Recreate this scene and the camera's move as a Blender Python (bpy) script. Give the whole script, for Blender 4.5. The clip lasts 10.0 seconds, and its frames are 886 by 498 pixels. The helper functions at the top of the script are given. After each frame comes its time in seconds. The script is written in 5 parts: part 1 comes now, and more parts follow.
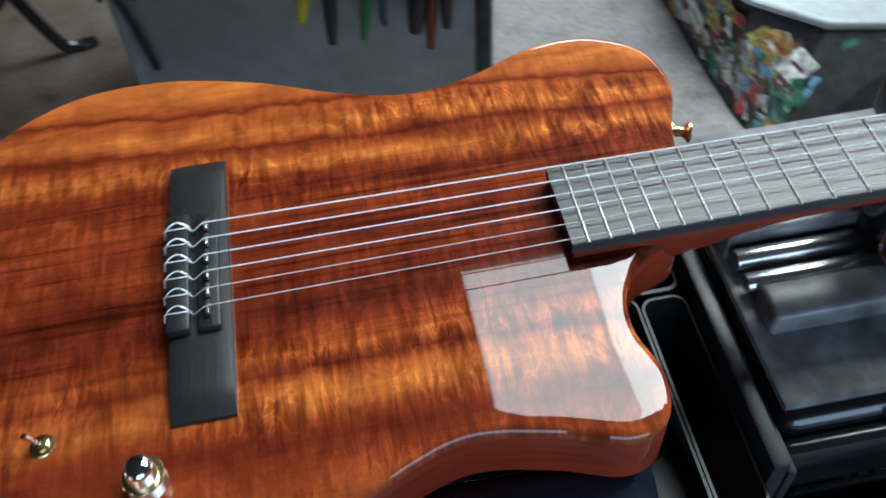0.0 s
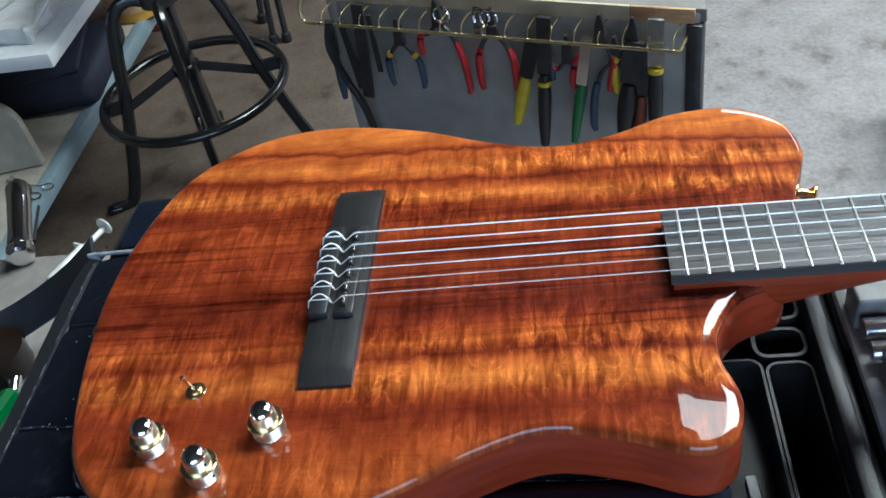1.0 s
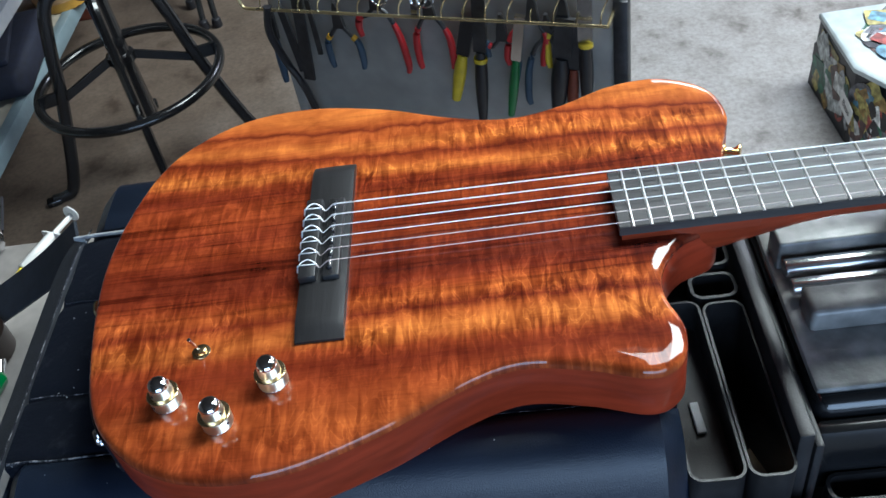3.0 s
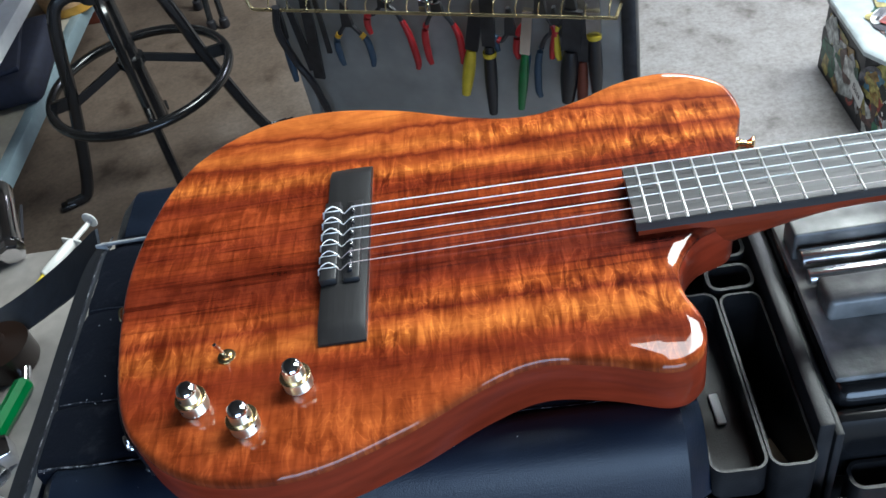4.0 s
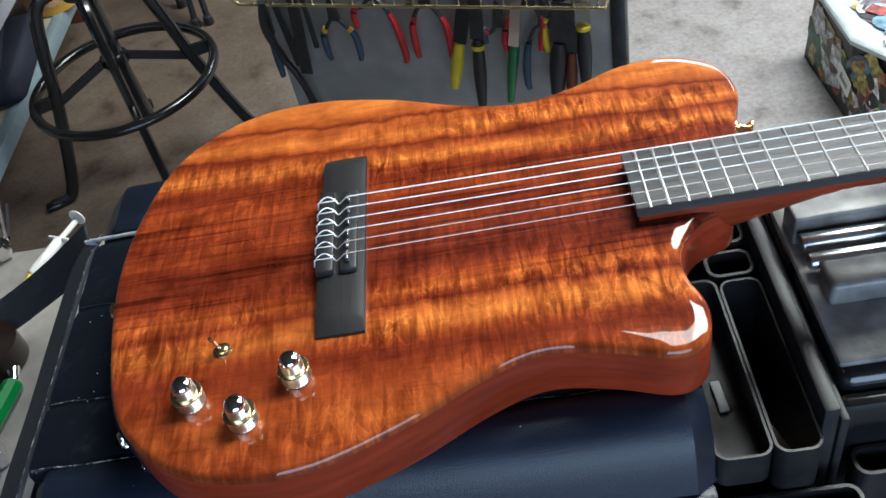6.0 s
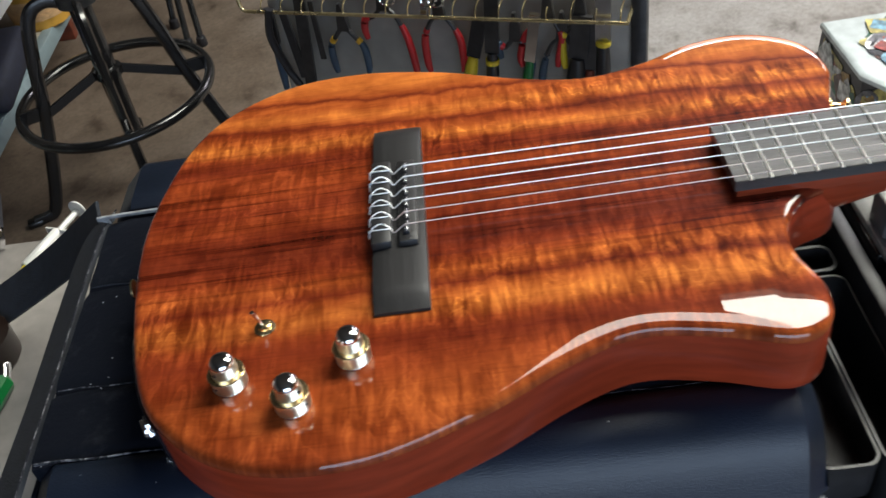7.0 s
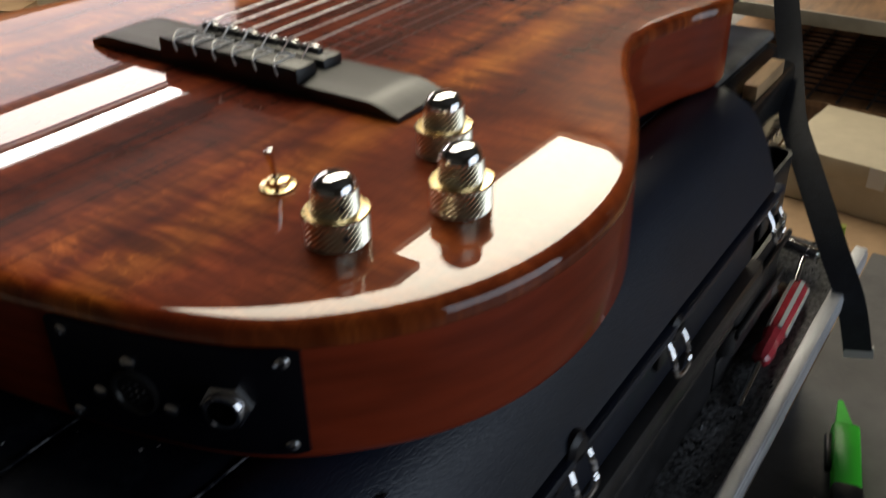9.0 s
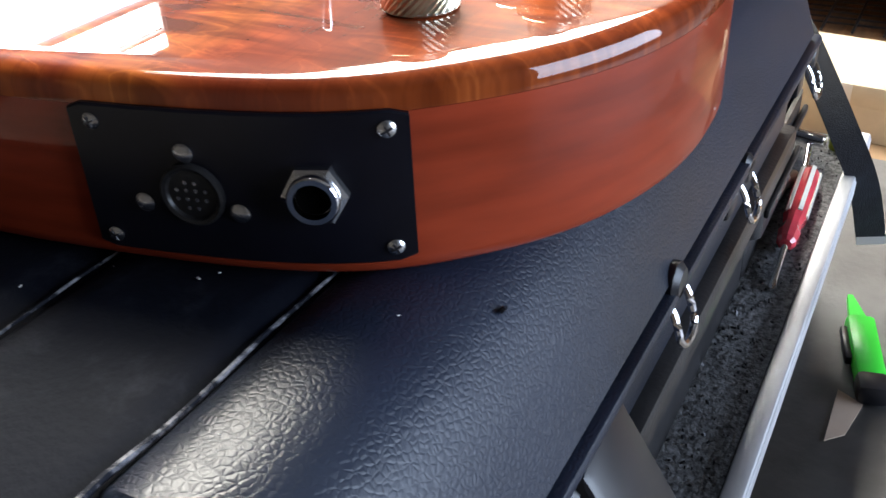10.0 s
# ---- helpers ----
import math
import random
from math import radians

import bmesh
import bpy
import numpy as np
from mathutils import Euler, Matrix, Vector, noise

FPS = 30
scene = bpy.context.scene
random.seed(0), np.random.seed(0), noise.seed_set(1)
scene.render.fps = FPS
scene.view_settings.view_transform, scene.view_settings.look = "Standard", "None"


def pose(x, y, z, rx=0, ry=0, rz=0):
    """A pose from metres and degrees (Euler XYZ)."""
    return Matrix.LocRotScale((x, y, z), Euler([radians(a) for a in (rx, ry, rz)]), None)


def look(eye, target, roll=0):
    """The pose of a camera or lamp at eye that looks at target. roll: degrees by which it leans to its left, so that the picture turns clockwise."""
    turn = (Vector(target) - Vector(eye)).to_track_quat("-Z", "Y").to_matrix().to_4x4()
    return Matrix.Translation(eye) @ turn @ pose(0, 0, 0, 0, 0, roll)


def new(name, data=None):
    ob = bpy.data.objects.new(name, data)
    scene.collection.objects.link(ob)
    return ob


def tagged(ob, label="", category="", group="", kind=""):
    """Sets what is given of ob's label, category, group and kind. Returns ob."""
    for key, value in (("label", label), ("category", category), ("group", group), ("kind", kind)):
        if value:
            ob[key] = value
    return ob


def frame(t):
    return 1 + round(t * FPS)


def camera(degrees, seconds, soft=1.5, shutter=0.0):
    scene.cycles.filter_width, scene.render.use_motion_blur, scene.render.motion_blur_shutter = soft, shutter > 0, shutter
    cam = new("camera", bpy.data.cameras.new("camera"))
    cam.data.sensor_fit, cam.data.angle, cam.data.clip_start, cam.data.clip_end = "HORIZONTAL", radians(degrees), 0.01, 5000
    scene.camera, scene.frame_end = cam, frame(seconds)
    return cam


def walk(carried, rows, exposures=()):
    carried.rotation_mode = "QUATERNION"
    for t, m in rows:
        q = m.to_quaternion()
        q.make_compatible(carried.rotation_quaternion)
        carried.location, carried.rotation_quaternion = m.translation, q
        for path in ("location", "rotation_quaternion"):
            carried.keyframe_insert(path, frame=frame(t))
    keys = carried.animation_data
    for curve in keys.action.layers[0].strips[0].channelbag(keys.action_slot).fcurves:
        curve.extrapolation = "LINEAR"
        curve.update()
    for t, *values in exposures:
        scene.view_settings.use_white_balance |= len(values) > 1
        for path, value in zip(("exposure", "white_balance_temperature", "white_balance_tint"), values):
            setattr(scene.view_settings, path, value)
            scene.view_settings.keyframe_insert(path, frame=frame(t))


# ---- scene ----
cam = camera(51.0, 10.0, shutter=0.5)

PATH = [
    (0, (0.089, -0.328, 0.407), (0.244, 0.907, -1.16), -4.1),
    (0.5, (0.143, -0.39, 0.402), (-0.03, 0.999, -1.027), -10.4),
    (1, (0.151, -0.422, 0.404), (-0.159, 1.04, -0.925), -12.3),
    (1.5, (0.151, -0.446, 0.409), (-0.143, 1.016, -0.924), -11.3),
    (2, (0.155, -0.466, 0.422), (-0.11, 0.996, -0.917), -10.8),
    (2.5, (0.151, -0.479, 0.436), (-0.087, 0.975, -0.915), -11.0),
    (3, (0.132, -0.479, 0.446), (-0.039, 0.955, -0.937), -11.5),
    (4.5, (0.128, -0.481, 0.458), (-0.077, 0.941, -0.933), -14.5),
    (5, (0.127, -0.481, 0.459), (-0.068, 0.939, -0.936), -15.0),
    (5.5, (0.123, -0.483, 0.459), (-0.055, 0.933, -0.942), -14.4),
    (7, (0.048, -0.453, 0.373), (-0.052, 1.03, -0.966), -10.2),
    (7.3, (-0.037, -0.446, 0.342), (0.19, 1.102, -0.904), -6.4),
    (7.5, (-0.111, -0.432, 0.318), (0.472, 1.077, -0.856), -5.9),
    (7.6, (-0.144, -0.425, 0.318), (0.561, 1.027, -0.863), -5.4),
    (8, (-0.226, -0.394, 0.266), (0.786, 0.916, -0.856), -5.1),
    (8.5, (-0.259, -0.349, 0.194), (1.027, 0.75, -0.872), -1.7),
    (9, (-0.278, -0.284, 0.138), (1.136, 0.686, -0.891), -1.1),
    (9.5, (-0.283, -0.253, 0.085), (1.145, 0.624, -1.008), -2.6),
    (10, (-0.29, -0.237, 0.07), (1.174, 0.609, -0.998), -2.9),
]
walk(cam, [(t, look(eye, target, roll)) for t, eye, target, roll in PATH],
     [(0, -0.38, 5100, 6), (0.5, -0.22, 5100, 6), (1, -0.02, 5100, 6), (2.5, 0.10, 5100, 7), (5.5, 0.15, 5400, 9), (7, -0.04, 5900, 11), (7.5, -0.20, 6500, 12), (8, -0.48, 6650, 12), (8.5, -0.57, 6650, 12), (8.9, -1.10, 6700, 12), (9.2, -1.0, 6600, 12), (9.35, -0.40, 6400, 12), (9.5, 0.75, 6250, 14), (9.7, 1.20, 6100, 15), (10, 1.20, 6050, 15)])

scene.view_settings.exposure = 0.0
world = bpy.data.worlds.new("workshop_sky")
scene.world = world
world.use_nodes = True
wn = world.node_tree.nodes
sky = wn.new("ShaderNodeTexSky")
sky.sky_type, sky.sun_disc, sky.sun_elevation, sky.sun_rotation = "NISHITA", False, radians(50), radians(60)
wn["Background"].inputs[1].default_value = 0.12
world.node_tree.links.new(sky.outputs[0], wn["Background"].inputs[0])


def area(name, where, target, sx, sy, watts, colour):
    lamp = bpy.data.lights.new(name, "AREA")
    lamp.shape, lamp.size, lamp.size_y, lamp.energy, lamp.color = "RECTANGLE", sx, sy, watts, colour
    ob = new(name, lamp)
    ob.matrix_world = look(where, target)
    return ob


# ---- daylight: roof lights over the bench, a high window in the back wall and the open door behind ----
FLOOR, CEIL = -1.10, 2.90
area("rooflight_lamp", (3.485, 1.69, CEIL + 0.05), (3.485, 1.69, 0), 4.83, 1.68, 545, (1.0, 0.945, 0.75))
area("rooflight_lamp_rear", (4.75, 2.645, CEIL + 0.05), (4.75, 2.645, 0), 2.3, 0.23, 36, (1.0, 0.945, 0.75))
area("rooflight_lamp_dim", (0.77, 1.50, CEIL + 0.05), (0.77, 1.50, 0), 0.60, 1.30, 26, (1.0, 0.95, 0.76))
area("window_lamp_high", (3.2, 5.58, 2.62), (3.2, 0, 2.62), 4.0, 0.14, 75, (1.0, 0.97, 0.93))
area("window_lamp_middle", (3.2, 5.58, 2.39), (3.2, 0, 2.39), 4.0, 0.26, 45, (1.0, 0.86, 0.78))
area("window_lamp_low", (3.2, 5.58, 1.90), (3.2, 0, 1.90), 4.0, 0.66, 30, (1.0, 0.84, 0.78))
area("door_lamp", (1.0, -4.05, 0.6), (1.0, 0, 0.6), 3.6, 2.6, 130, (0.74, 0.87, 1.0))


# ---- materials ----
def mat(name, base=(0.5, 0.5, 0.5), rough=0.5, metal=0.0, coat=0.0, vary=0.0, scale=40.0, bump=0.0, bump_scale=200.0, stain=0.0, stain_scale=4.0, stretch=(1, 1, 1), spec=0.5):
    m = bpy.data.materials.new(name)
    m.use_nodes = True
    n, l = m.node_tree.nodes, m.node_tree.links
    b = n["Principled BSDF"]
    b.inputs["Base Color"].default_value = (*base, 1)
    b.inputs["Roughness"].default_value = rough
    b.inputs["Metallic"].default_value = metal
    b.inputs["Coat Weight"].default_value = coat
    b.inputs["Coat Roughness"].default_value = 0.03
    b.inputs["Specular IOR Level"].default_value = spec
    tc = n.new("ShaderNodeTexCoord")
    mp = n.new("ShaderNodeMapping")
    mp.inputs["Scale"].default_value = stretch
    l.new(tc.outputs["Object"], mp.inputs[0])
    colour = None
    if vary or stain:
        n1 = n.new("ShaderNodeTexNoise")
        n1.inputs["Scale"].default_value, n1.inputs["Detail"].default_value = scale, 6
        n2 = n.new("ShaderNodeTexNoise")
        n2.inputs["Scale"].default_value, n2.inputs["Detail"].default_value = stain_scale, 4
        l.new(mp.outputs[0], n1.inputs[0]), l.new(mp.outputs[0], n2.inputs[0])
        r1 = n.new("ShaderNodeMapRange")
        r1.inputs["From Min"].default_value, r1.inputs["From Max"].default_value = 0.3, 0.7
        r1.inputs["To Min"].default_value, r1.inputs["To Max"].default_value = 1 - vary, 1 + vary
        l.new(n1.outputs[0], r1.inputs[0])
        r2 = n.new("ShaderNodeMapRange")
        r2.inputs["From Min"].default_value, r2.inputs["From Max"].default_value = 0.35, 0.65
        r2.inputs["To Min"].default_value, r2.inputs["To Max"].default_value = 1 - stain, 1 + stain * 0.5
        l.new(n2.outputs[0], r2.inputs[0])
        mu = n.new("ShaderNodeMath")
        mu.operation = "MULTIPLY"
        l.new(r1.outputs[0], mu.inputs[0]), l.new(r2.outputs[0], mu.inputs[1])
        vm = n.new("ShaderNodeVectorMath")
        vm.operation = "SCALE"
        vm.inputs[0].default_value = base
        l.new(mu.outputs[0], vm.inputs["Scale"])
        l.new(vm.outputs[0], b.inputs["Base Color"])
        rr = n.new("ShaderNodeMapRange")
        rr.inputs["To Min"].default_value, rr.inputs["To Max"].default_value = max(0.02, rough - 0.12), min(1, rough + 0.12)
        l.new(n2.outputs[0], rr.inputs[0]), l.new(rr.outputs[0], b.inputs["Roughness"])
    if bump:
        n3 = n.new("ShaderNodeTexNoise")
        n3.inputs["Scale"].default_value, n3.inputs["Detail"].default_value = bump_scale, 3
        l.new(mp.outputs[0], n3.inputs[0])
        bp = n.new("ShaderNodeBump")
        bp.inputs["Strength"].default_value, bp.inputs["Distance"].default_value = bump, 0.002
        l.new(n3.outputs[0], bp.inputs["Height"]), l.new(bp.outputs[0], b.inputs["Normal"])
    return m


def ramp(n, stops):
    r = n.new("ShaderNodeValToRGB")
    while len(r.color_ramp.elements) < len(stops):
        r.color_ramp.elements.new(0.5)
    for e, (p, c) in zip(r.color_ramp.elements, stops):
        e.position, e.color = p, (*c, 1)
    return r


def noise_node(n, l, vec, scale, detail=4, rough=0.55, distort=0.0):
    x = n.new("ShaderNodeTexNoise")
    x.inputs["Scale"].default_value, x.inputs["Detail"].default_value = scale, detail
    x.inputs["Roughness"].default_value, x.inputs["Distortion"].default_value = rough, distort
    l.new(vec, x.inputs[0])
    return x.outputs[0]


def mapped(n, l, vec, scale, turn=0.0):
    mp = n.new("ShaderNodeMapping")
    mp.inputs["Scale"].default_value = scale
    mp.inputs["Rotation"].default_value = (0, 0, radians(turn))
    l.new(vec, mp.inputs[0])
    return mp.outputs[0]


def mixed(n, l, a, b, fac, mode="MIX"):
    x = n.new("ShaderNodeMix")
    x.data_type, x.blend_type = "RGBA", mode
    for sock, v in ((x.inputs[6], a), (x.inputs[7], b), (x.inputs[0], fac)):
        if isinstance(v, (int, float)):
            sock.default_value = v
        elif isinstance(v, tuple):
            sock.default_value = (*v, 1)
        else:
            l.new(v, sock)
    return x.outputs[2]


def maths(n, l, op, a, b=0.0, c=0.0, clamp=False):
    x = n.new("ShaderNodeMath")
    x.operation, x.use_clamp = op, clamp
    for sock, v in zip(x.inputs, (a, b, c)):
        if isinstance(v, (int, float)):
            sock.default_value = v
        else:
            l.new(v, sock)
    return x.outputs[0]


def koa():
    """Figured orange-brown wood: bands along the grain that drift across it, dark streaks and curl across them, under clear lacquer."""
    m = bpy.data.materials.new("figured_koa")
    m.use_nodes = True
    n, l = m.node_tree.nodes, m.node_tree.links
    b = n["Principled BSDF"]
    obj = n.new("ShaderNodeTexCoord").outputs["Object"]
    sep = n.new("ShaderNodeSeparateXYZ")
    l.new(obj, sep.inputs[0])
    sx, sy = sep.outputs["X"], sep.outputs["Y"]
    g = lambda v: (v, v, v)
    # grain coordinate: the upper half runs slightly downhill towards the neck
    slope = maths(n, l, "MULTIPLY", maths(n, l, "MULTIPLY", sy, 10.0, clamp=True), 0.08)
    bend = maths(n, l, "SUBTRACT", noise_node(n, l, mapped(n, l, obj, (5, 10, 1)), 1.3, 3, 0.5), 0.5)
    fray = maths(n, l, "SUBTRACT", noise_node(n, l, mapped(n, l, obj, (60, 26, 1)), 1.0, 3, 0.55, 0.6), 0.5)
    grain = maths(n, l, "MULTIPLY_ADD", sx, slope, sy)
    grain = maths(n, l, "MULTIPLY_ADD", bend, 0.022, grain)
    grain = maths(n, l, "MULTIPLY_ADD", fray, 0.011, grain)
    u = maths(n, l, "MULTIPLY_ADD", grain, 1 / 0.38, 0.5)
    dk, lo, me, hi, gold = (0.095, 0.0135, 0.006), (0.140, 0.0195, 0.007), (0.215, 0.036, 0.009), (0.350, 0.076, 0.015), (0.500, 0.138, 0.024)
    bands = ramp(n, [(0.00, me), (0.10, hi), (0.17, me), (0.21, lo), (0.24, me), (0.275, gold), (0.305, hi), (0.32, lo), (0.35, hi), (0.375, me), (0.40, lo), (0.43, dk), (0.48, lo), (0.515, me), (0.55, lo),
                     (0.60, me), (0.635, me), (0.665, lo), (0.69, me), (0.718, gold), (0.735, hi), (0.757, me), (0.767, lo), (0.780, hi), (0.80, gold), (0.825, hi), (0.846, hi), (0.856, lo), (0.870, hi), (0.90, gold), (1.0, gold)])
    l.new(u, bands.inputs[0])
    # broad cloudy lightness
    cloud = ramp(n, [(0.34, (0.62, 0.55, 0.52)), (0.48, g(0.95)), (0.62, (1.32, 1.42, 1.38))])
    l.new(noise_node(n, l, mapped(n, l, obj, (16, 26, 1), 12), 1.3, 4, 0.55, 0.8), cloud.inputs[0])
    # the bands lose contrast towards the tail
    plain = n.new("ShaderNodeMapRange")
    plain.inputs["From Min"].default_value, plain.inputs["From Max"].default_value = -0.06, 0.06
    plain.inputs["To Min"].default_value, plain.inputs["To Max"].default_value = 0.40, 0.0
    l.new(sx, plain.inputs[0])
    below = n.new("ShaderNodeMapRange")
    below.inputs["From Min"].default_value, below.inputs["From Max"].default_value = 0.06, 0.0
    l.new(sy, below.inputs[0])
    calm = mixed(n, l, bands.outputs[0], (0.165, 0.026, 0.008), maths(n, l, "MULTIPLY", plain.outputs[0], below.outputs[0]))
    c0 = mixed(n, l, calm, cloud.outputs[0], 0.8, "MULTIPLY")
    # long dark streaks, strongest in the lower bout's middle
    sr = ramp(n, [(0.38, (0.36, 0.28, 0.26)), (0.44, (0.80, 0.76, 0.74)), (0.50, g(1.0)), (0.60, (1.15, 1.18, 1.15))])
    l.new(noise_node(n, l, mapped(n, l, obj, (3.0, 95, 1), -7), 1.5, 5, 0.65, 0.3), sr.inputs[0])
    inner = ramp(n, [(0.0, g(0.12)), (0.32, g(0.2)), (0.40, g(0.9)), (0.62, g(0.9)), (0.72, g(0.3)), (1.0, g(0.15))])
    l.new(u, inner.inputs[0])
    c1 = mixed(n, l, c0, sr.outputs[0], inner.outputs[0], "MULTIPLY")
    # curl: flames across the grain, in rows, fading towards the tail
    rows = ramp(n, [(0.0, g(0.55)), (0.17, g(0.5)), (0.21, g(0.35)), (0.25, g(0.9)), (0.34, g(1)), (0.40, g(0.6)), (0.44, g(0.45)), (0.60, g(0.45)), (0.66, g(0.7)), (0.70, g(1)), (0.745, g(0.8)), (0.77, g(0.6)), (0.79, g(1)), (0.83, g(1)), (0.86, g(0.3)), (1.0, g(0.06))])
    l.new(u, rows.inputs[0])
    tail = n.new("ShaderNodeMapRange")
    tail.inputs["From Min"].default_value, tail.inputs["From Max"].default_value = -0.14, 0.02
    tail.inputs["To Min"].default_value, tail.inputs["To Max"].default_value = 0.85, 1.0
    l.new(sx, tail.inputs[0])
    gate = maths(n, l, "MULTIPLY", rows.outputs[0], tail.outputs[0])
    patch = n.new("ShaderNodeMapRange")
    patch.inputs["From Min"].default_value, patch.inputs["From Max"].default_value = 0.36, 0.58
    patch.inputs["To Min"].default_value, patch.inputs["To Max"].default_value = 0.35, 1.0
    l.new(noise_node(n, l, mapped(n, l, obj, (7, 16, 1)), 1.3, 2), patch.inputs[0])
    gate = maths(n, l, "MULTIPLY", gate, patch.outputs[0])
    # the upper bout is plain
    bout = n.new("ShaderNodeMapRange")
    bout.inputs["From Min"].default_value, bout.inputs["From Max"].default_value = -0.02, 0.09
    bout.inputs["To Min"].default_value, bout.inputs["To Max"].default_value = 0.82, 0.0
    l.new(sx, bout.inputs[0])
    rim = n.new("ShaderNodeMapRange")
    rim.inputs["From Min"].default_value, rim.inputs["From Max"].default_value = 0.745, 0.78
    l.new(u, rim.inputs[0])
    gate = maths(n, l, "MULTIPLY", gate, maths(n, l, "SUBTRACT", 1.0, maths(n, l, "MULTIPLY", bout.outputs[0], rim.outputs[0])))
    broad = ramp(n, [(0.34, (0.50, 0.38, 0.33)), (0.42, (0.72, 0.64, 0.60)), (0.475, (0.92, 0.90, 0.88)), (0.50, (1.60, 1.85, 1.70)), (0.525, (1.05, 1.06, 1.04)), (0.60, (0.90, 0.86, 0.84)), (0.66, (1.30, 1.42, 1.35))])
    l.new(noise_node(n, l, mapped(n, l, obj, (88, 34, 1), -4), 1.0, 3, 0.5, 0.9), broad.inputs[0])
    c2 = mixed(n, l, c1, broad.outputs[0], gate, "MULTIPLY")
    quick = ramp(n, [(0.38, (0.52, 0.43, 0.40)), (0.50, g(1.0)), (0.60, (1.45, 1.58, 1.45))])
    l.new(noise_node(n, l, mapped(n, l, obj, (210, 24, 1), -3), 1.0, 2, 0.5, 0.6), quick.inputs[0])
    c3 = mixed(n, l, c2, quick.outputs[0], gate, "MULTIPLY")
    # pores
    pores = ramp(n, [(0.36, (0.72, 0.68, 0.66)), (0.48, g(1.0))])
    l.new(noise_node(n, l, mapped(n, l, obj, (30, 420, 1), 1), 1.6, 3, 0.6), pores.inputs[0])
    l.new(mixed(n, l, c3, pores.outputs[0], 0.45, "MULTIPLY"), b.inputs["Base Color"])
    b.inputs["Roughness"].default_value = 0.40
    b.inputs["Specular IOR Level"].default_value = 0.02
    b.inputs["Coat Weight"].default_value = 1.0
    b.inputs["Coat Roughness"].default_value = 0.012
    return m


M_KOA = koa()
M_MAHOG = mat("mahogany", (0.27, 0.037, 0.013), 0.45, coat=0.4, spec=0.06, vary=0.18, scale=30, stain=0.25, stain_scale=5, stretch=(1, 1, 6))
M_NECK = mat("neck_wood", (0.22, 0.036, 0.013), 0.45, coat=0.7, spec=0.06, vary=0.2, scale=30, stretch=(1, 6, 6), stain=0.2)
M_EBONY = mat("ebony", (0.020, 0.019, 0.020), 0.42, vary=0.3, scale=60, stretch=(1, 0.08, 1), bump=0.1, bump_scale=400)
M_BOARD = mat("rosewood_board", (0.050, 0.047, 0.046), 0.32, vary=0.35, scale=90, stretch=(0.06, 1, 1), bump=0.15, bump_scale=500)
M_CHROME = mat("chrome", (0.85, 0.84, 0.86), 0.06, 1.0)
M_GOLD = mat("gold_plate", (0.92, 0.72, 0.40), 0.22, 1.0)
M_KNOB = mat("nickel_gold_plate", (0.95, 0.87, 0.68), 0.30, 1.0)
M_STEEL = mat("steel", (0.62, 0.62, 0.64), 0.25, 1.0, vary=0.1, scale=120)
M_FRET = mat("fret_wire", (0.92, 0.90, 0.86), 0.34, 0.8)
M_STRING = mat("string_white", (0.90, 0.89, 0.88), 0.28, 0.25)
M_NYLON = mat("clear_nylon", (0.62, 0.52, 0.50), 0.2)
M_BLACKPL = mat("black_plate", (0.013, 0.013, 0.017), 0.36, vary=0.2, scale=80)
M_PLASTIC = mat("black_plastic", (0.021, 0.020, 0.021), 0.36, spec=0.35, vary=0.3, scale=50, stain=0.35, stain_scale=12, bump=0.12, bump_scale=600)
M_GREYMETAL = mat("grey_cabinet_paint", (0.32, 0.31, 0.295), 0.42, vary=0.08, scale=20, stain=0.18, stain_scale=5)
M_BENCHTOP = mat("grey_bench_top", (0.20, 0.185, 0.17), 0.6, vary=0.12, scale=60, stain=0.25, stain_scale=7)
M_WHITE = mat("white_paint", (0.72, 0.72, 0.72), 0.5, vary=0.05, stain=0.08)
M_WALL = mat("wall_paint", (0.08, 0.072, 0.062), 0.8, vary=0.05, stain=0.12, stain_scale=1)
M_CARD = mat("cardboard", (0.36, 0.225, 0.12), 0.8, vary=0.1, stain=0.12)
M_WOODT = mat("raw_wood", (0.45, 0.28, 0.14), 0.6, vary=0.2, scale=20, stretch=(1, 8, 8), stain=0.2)


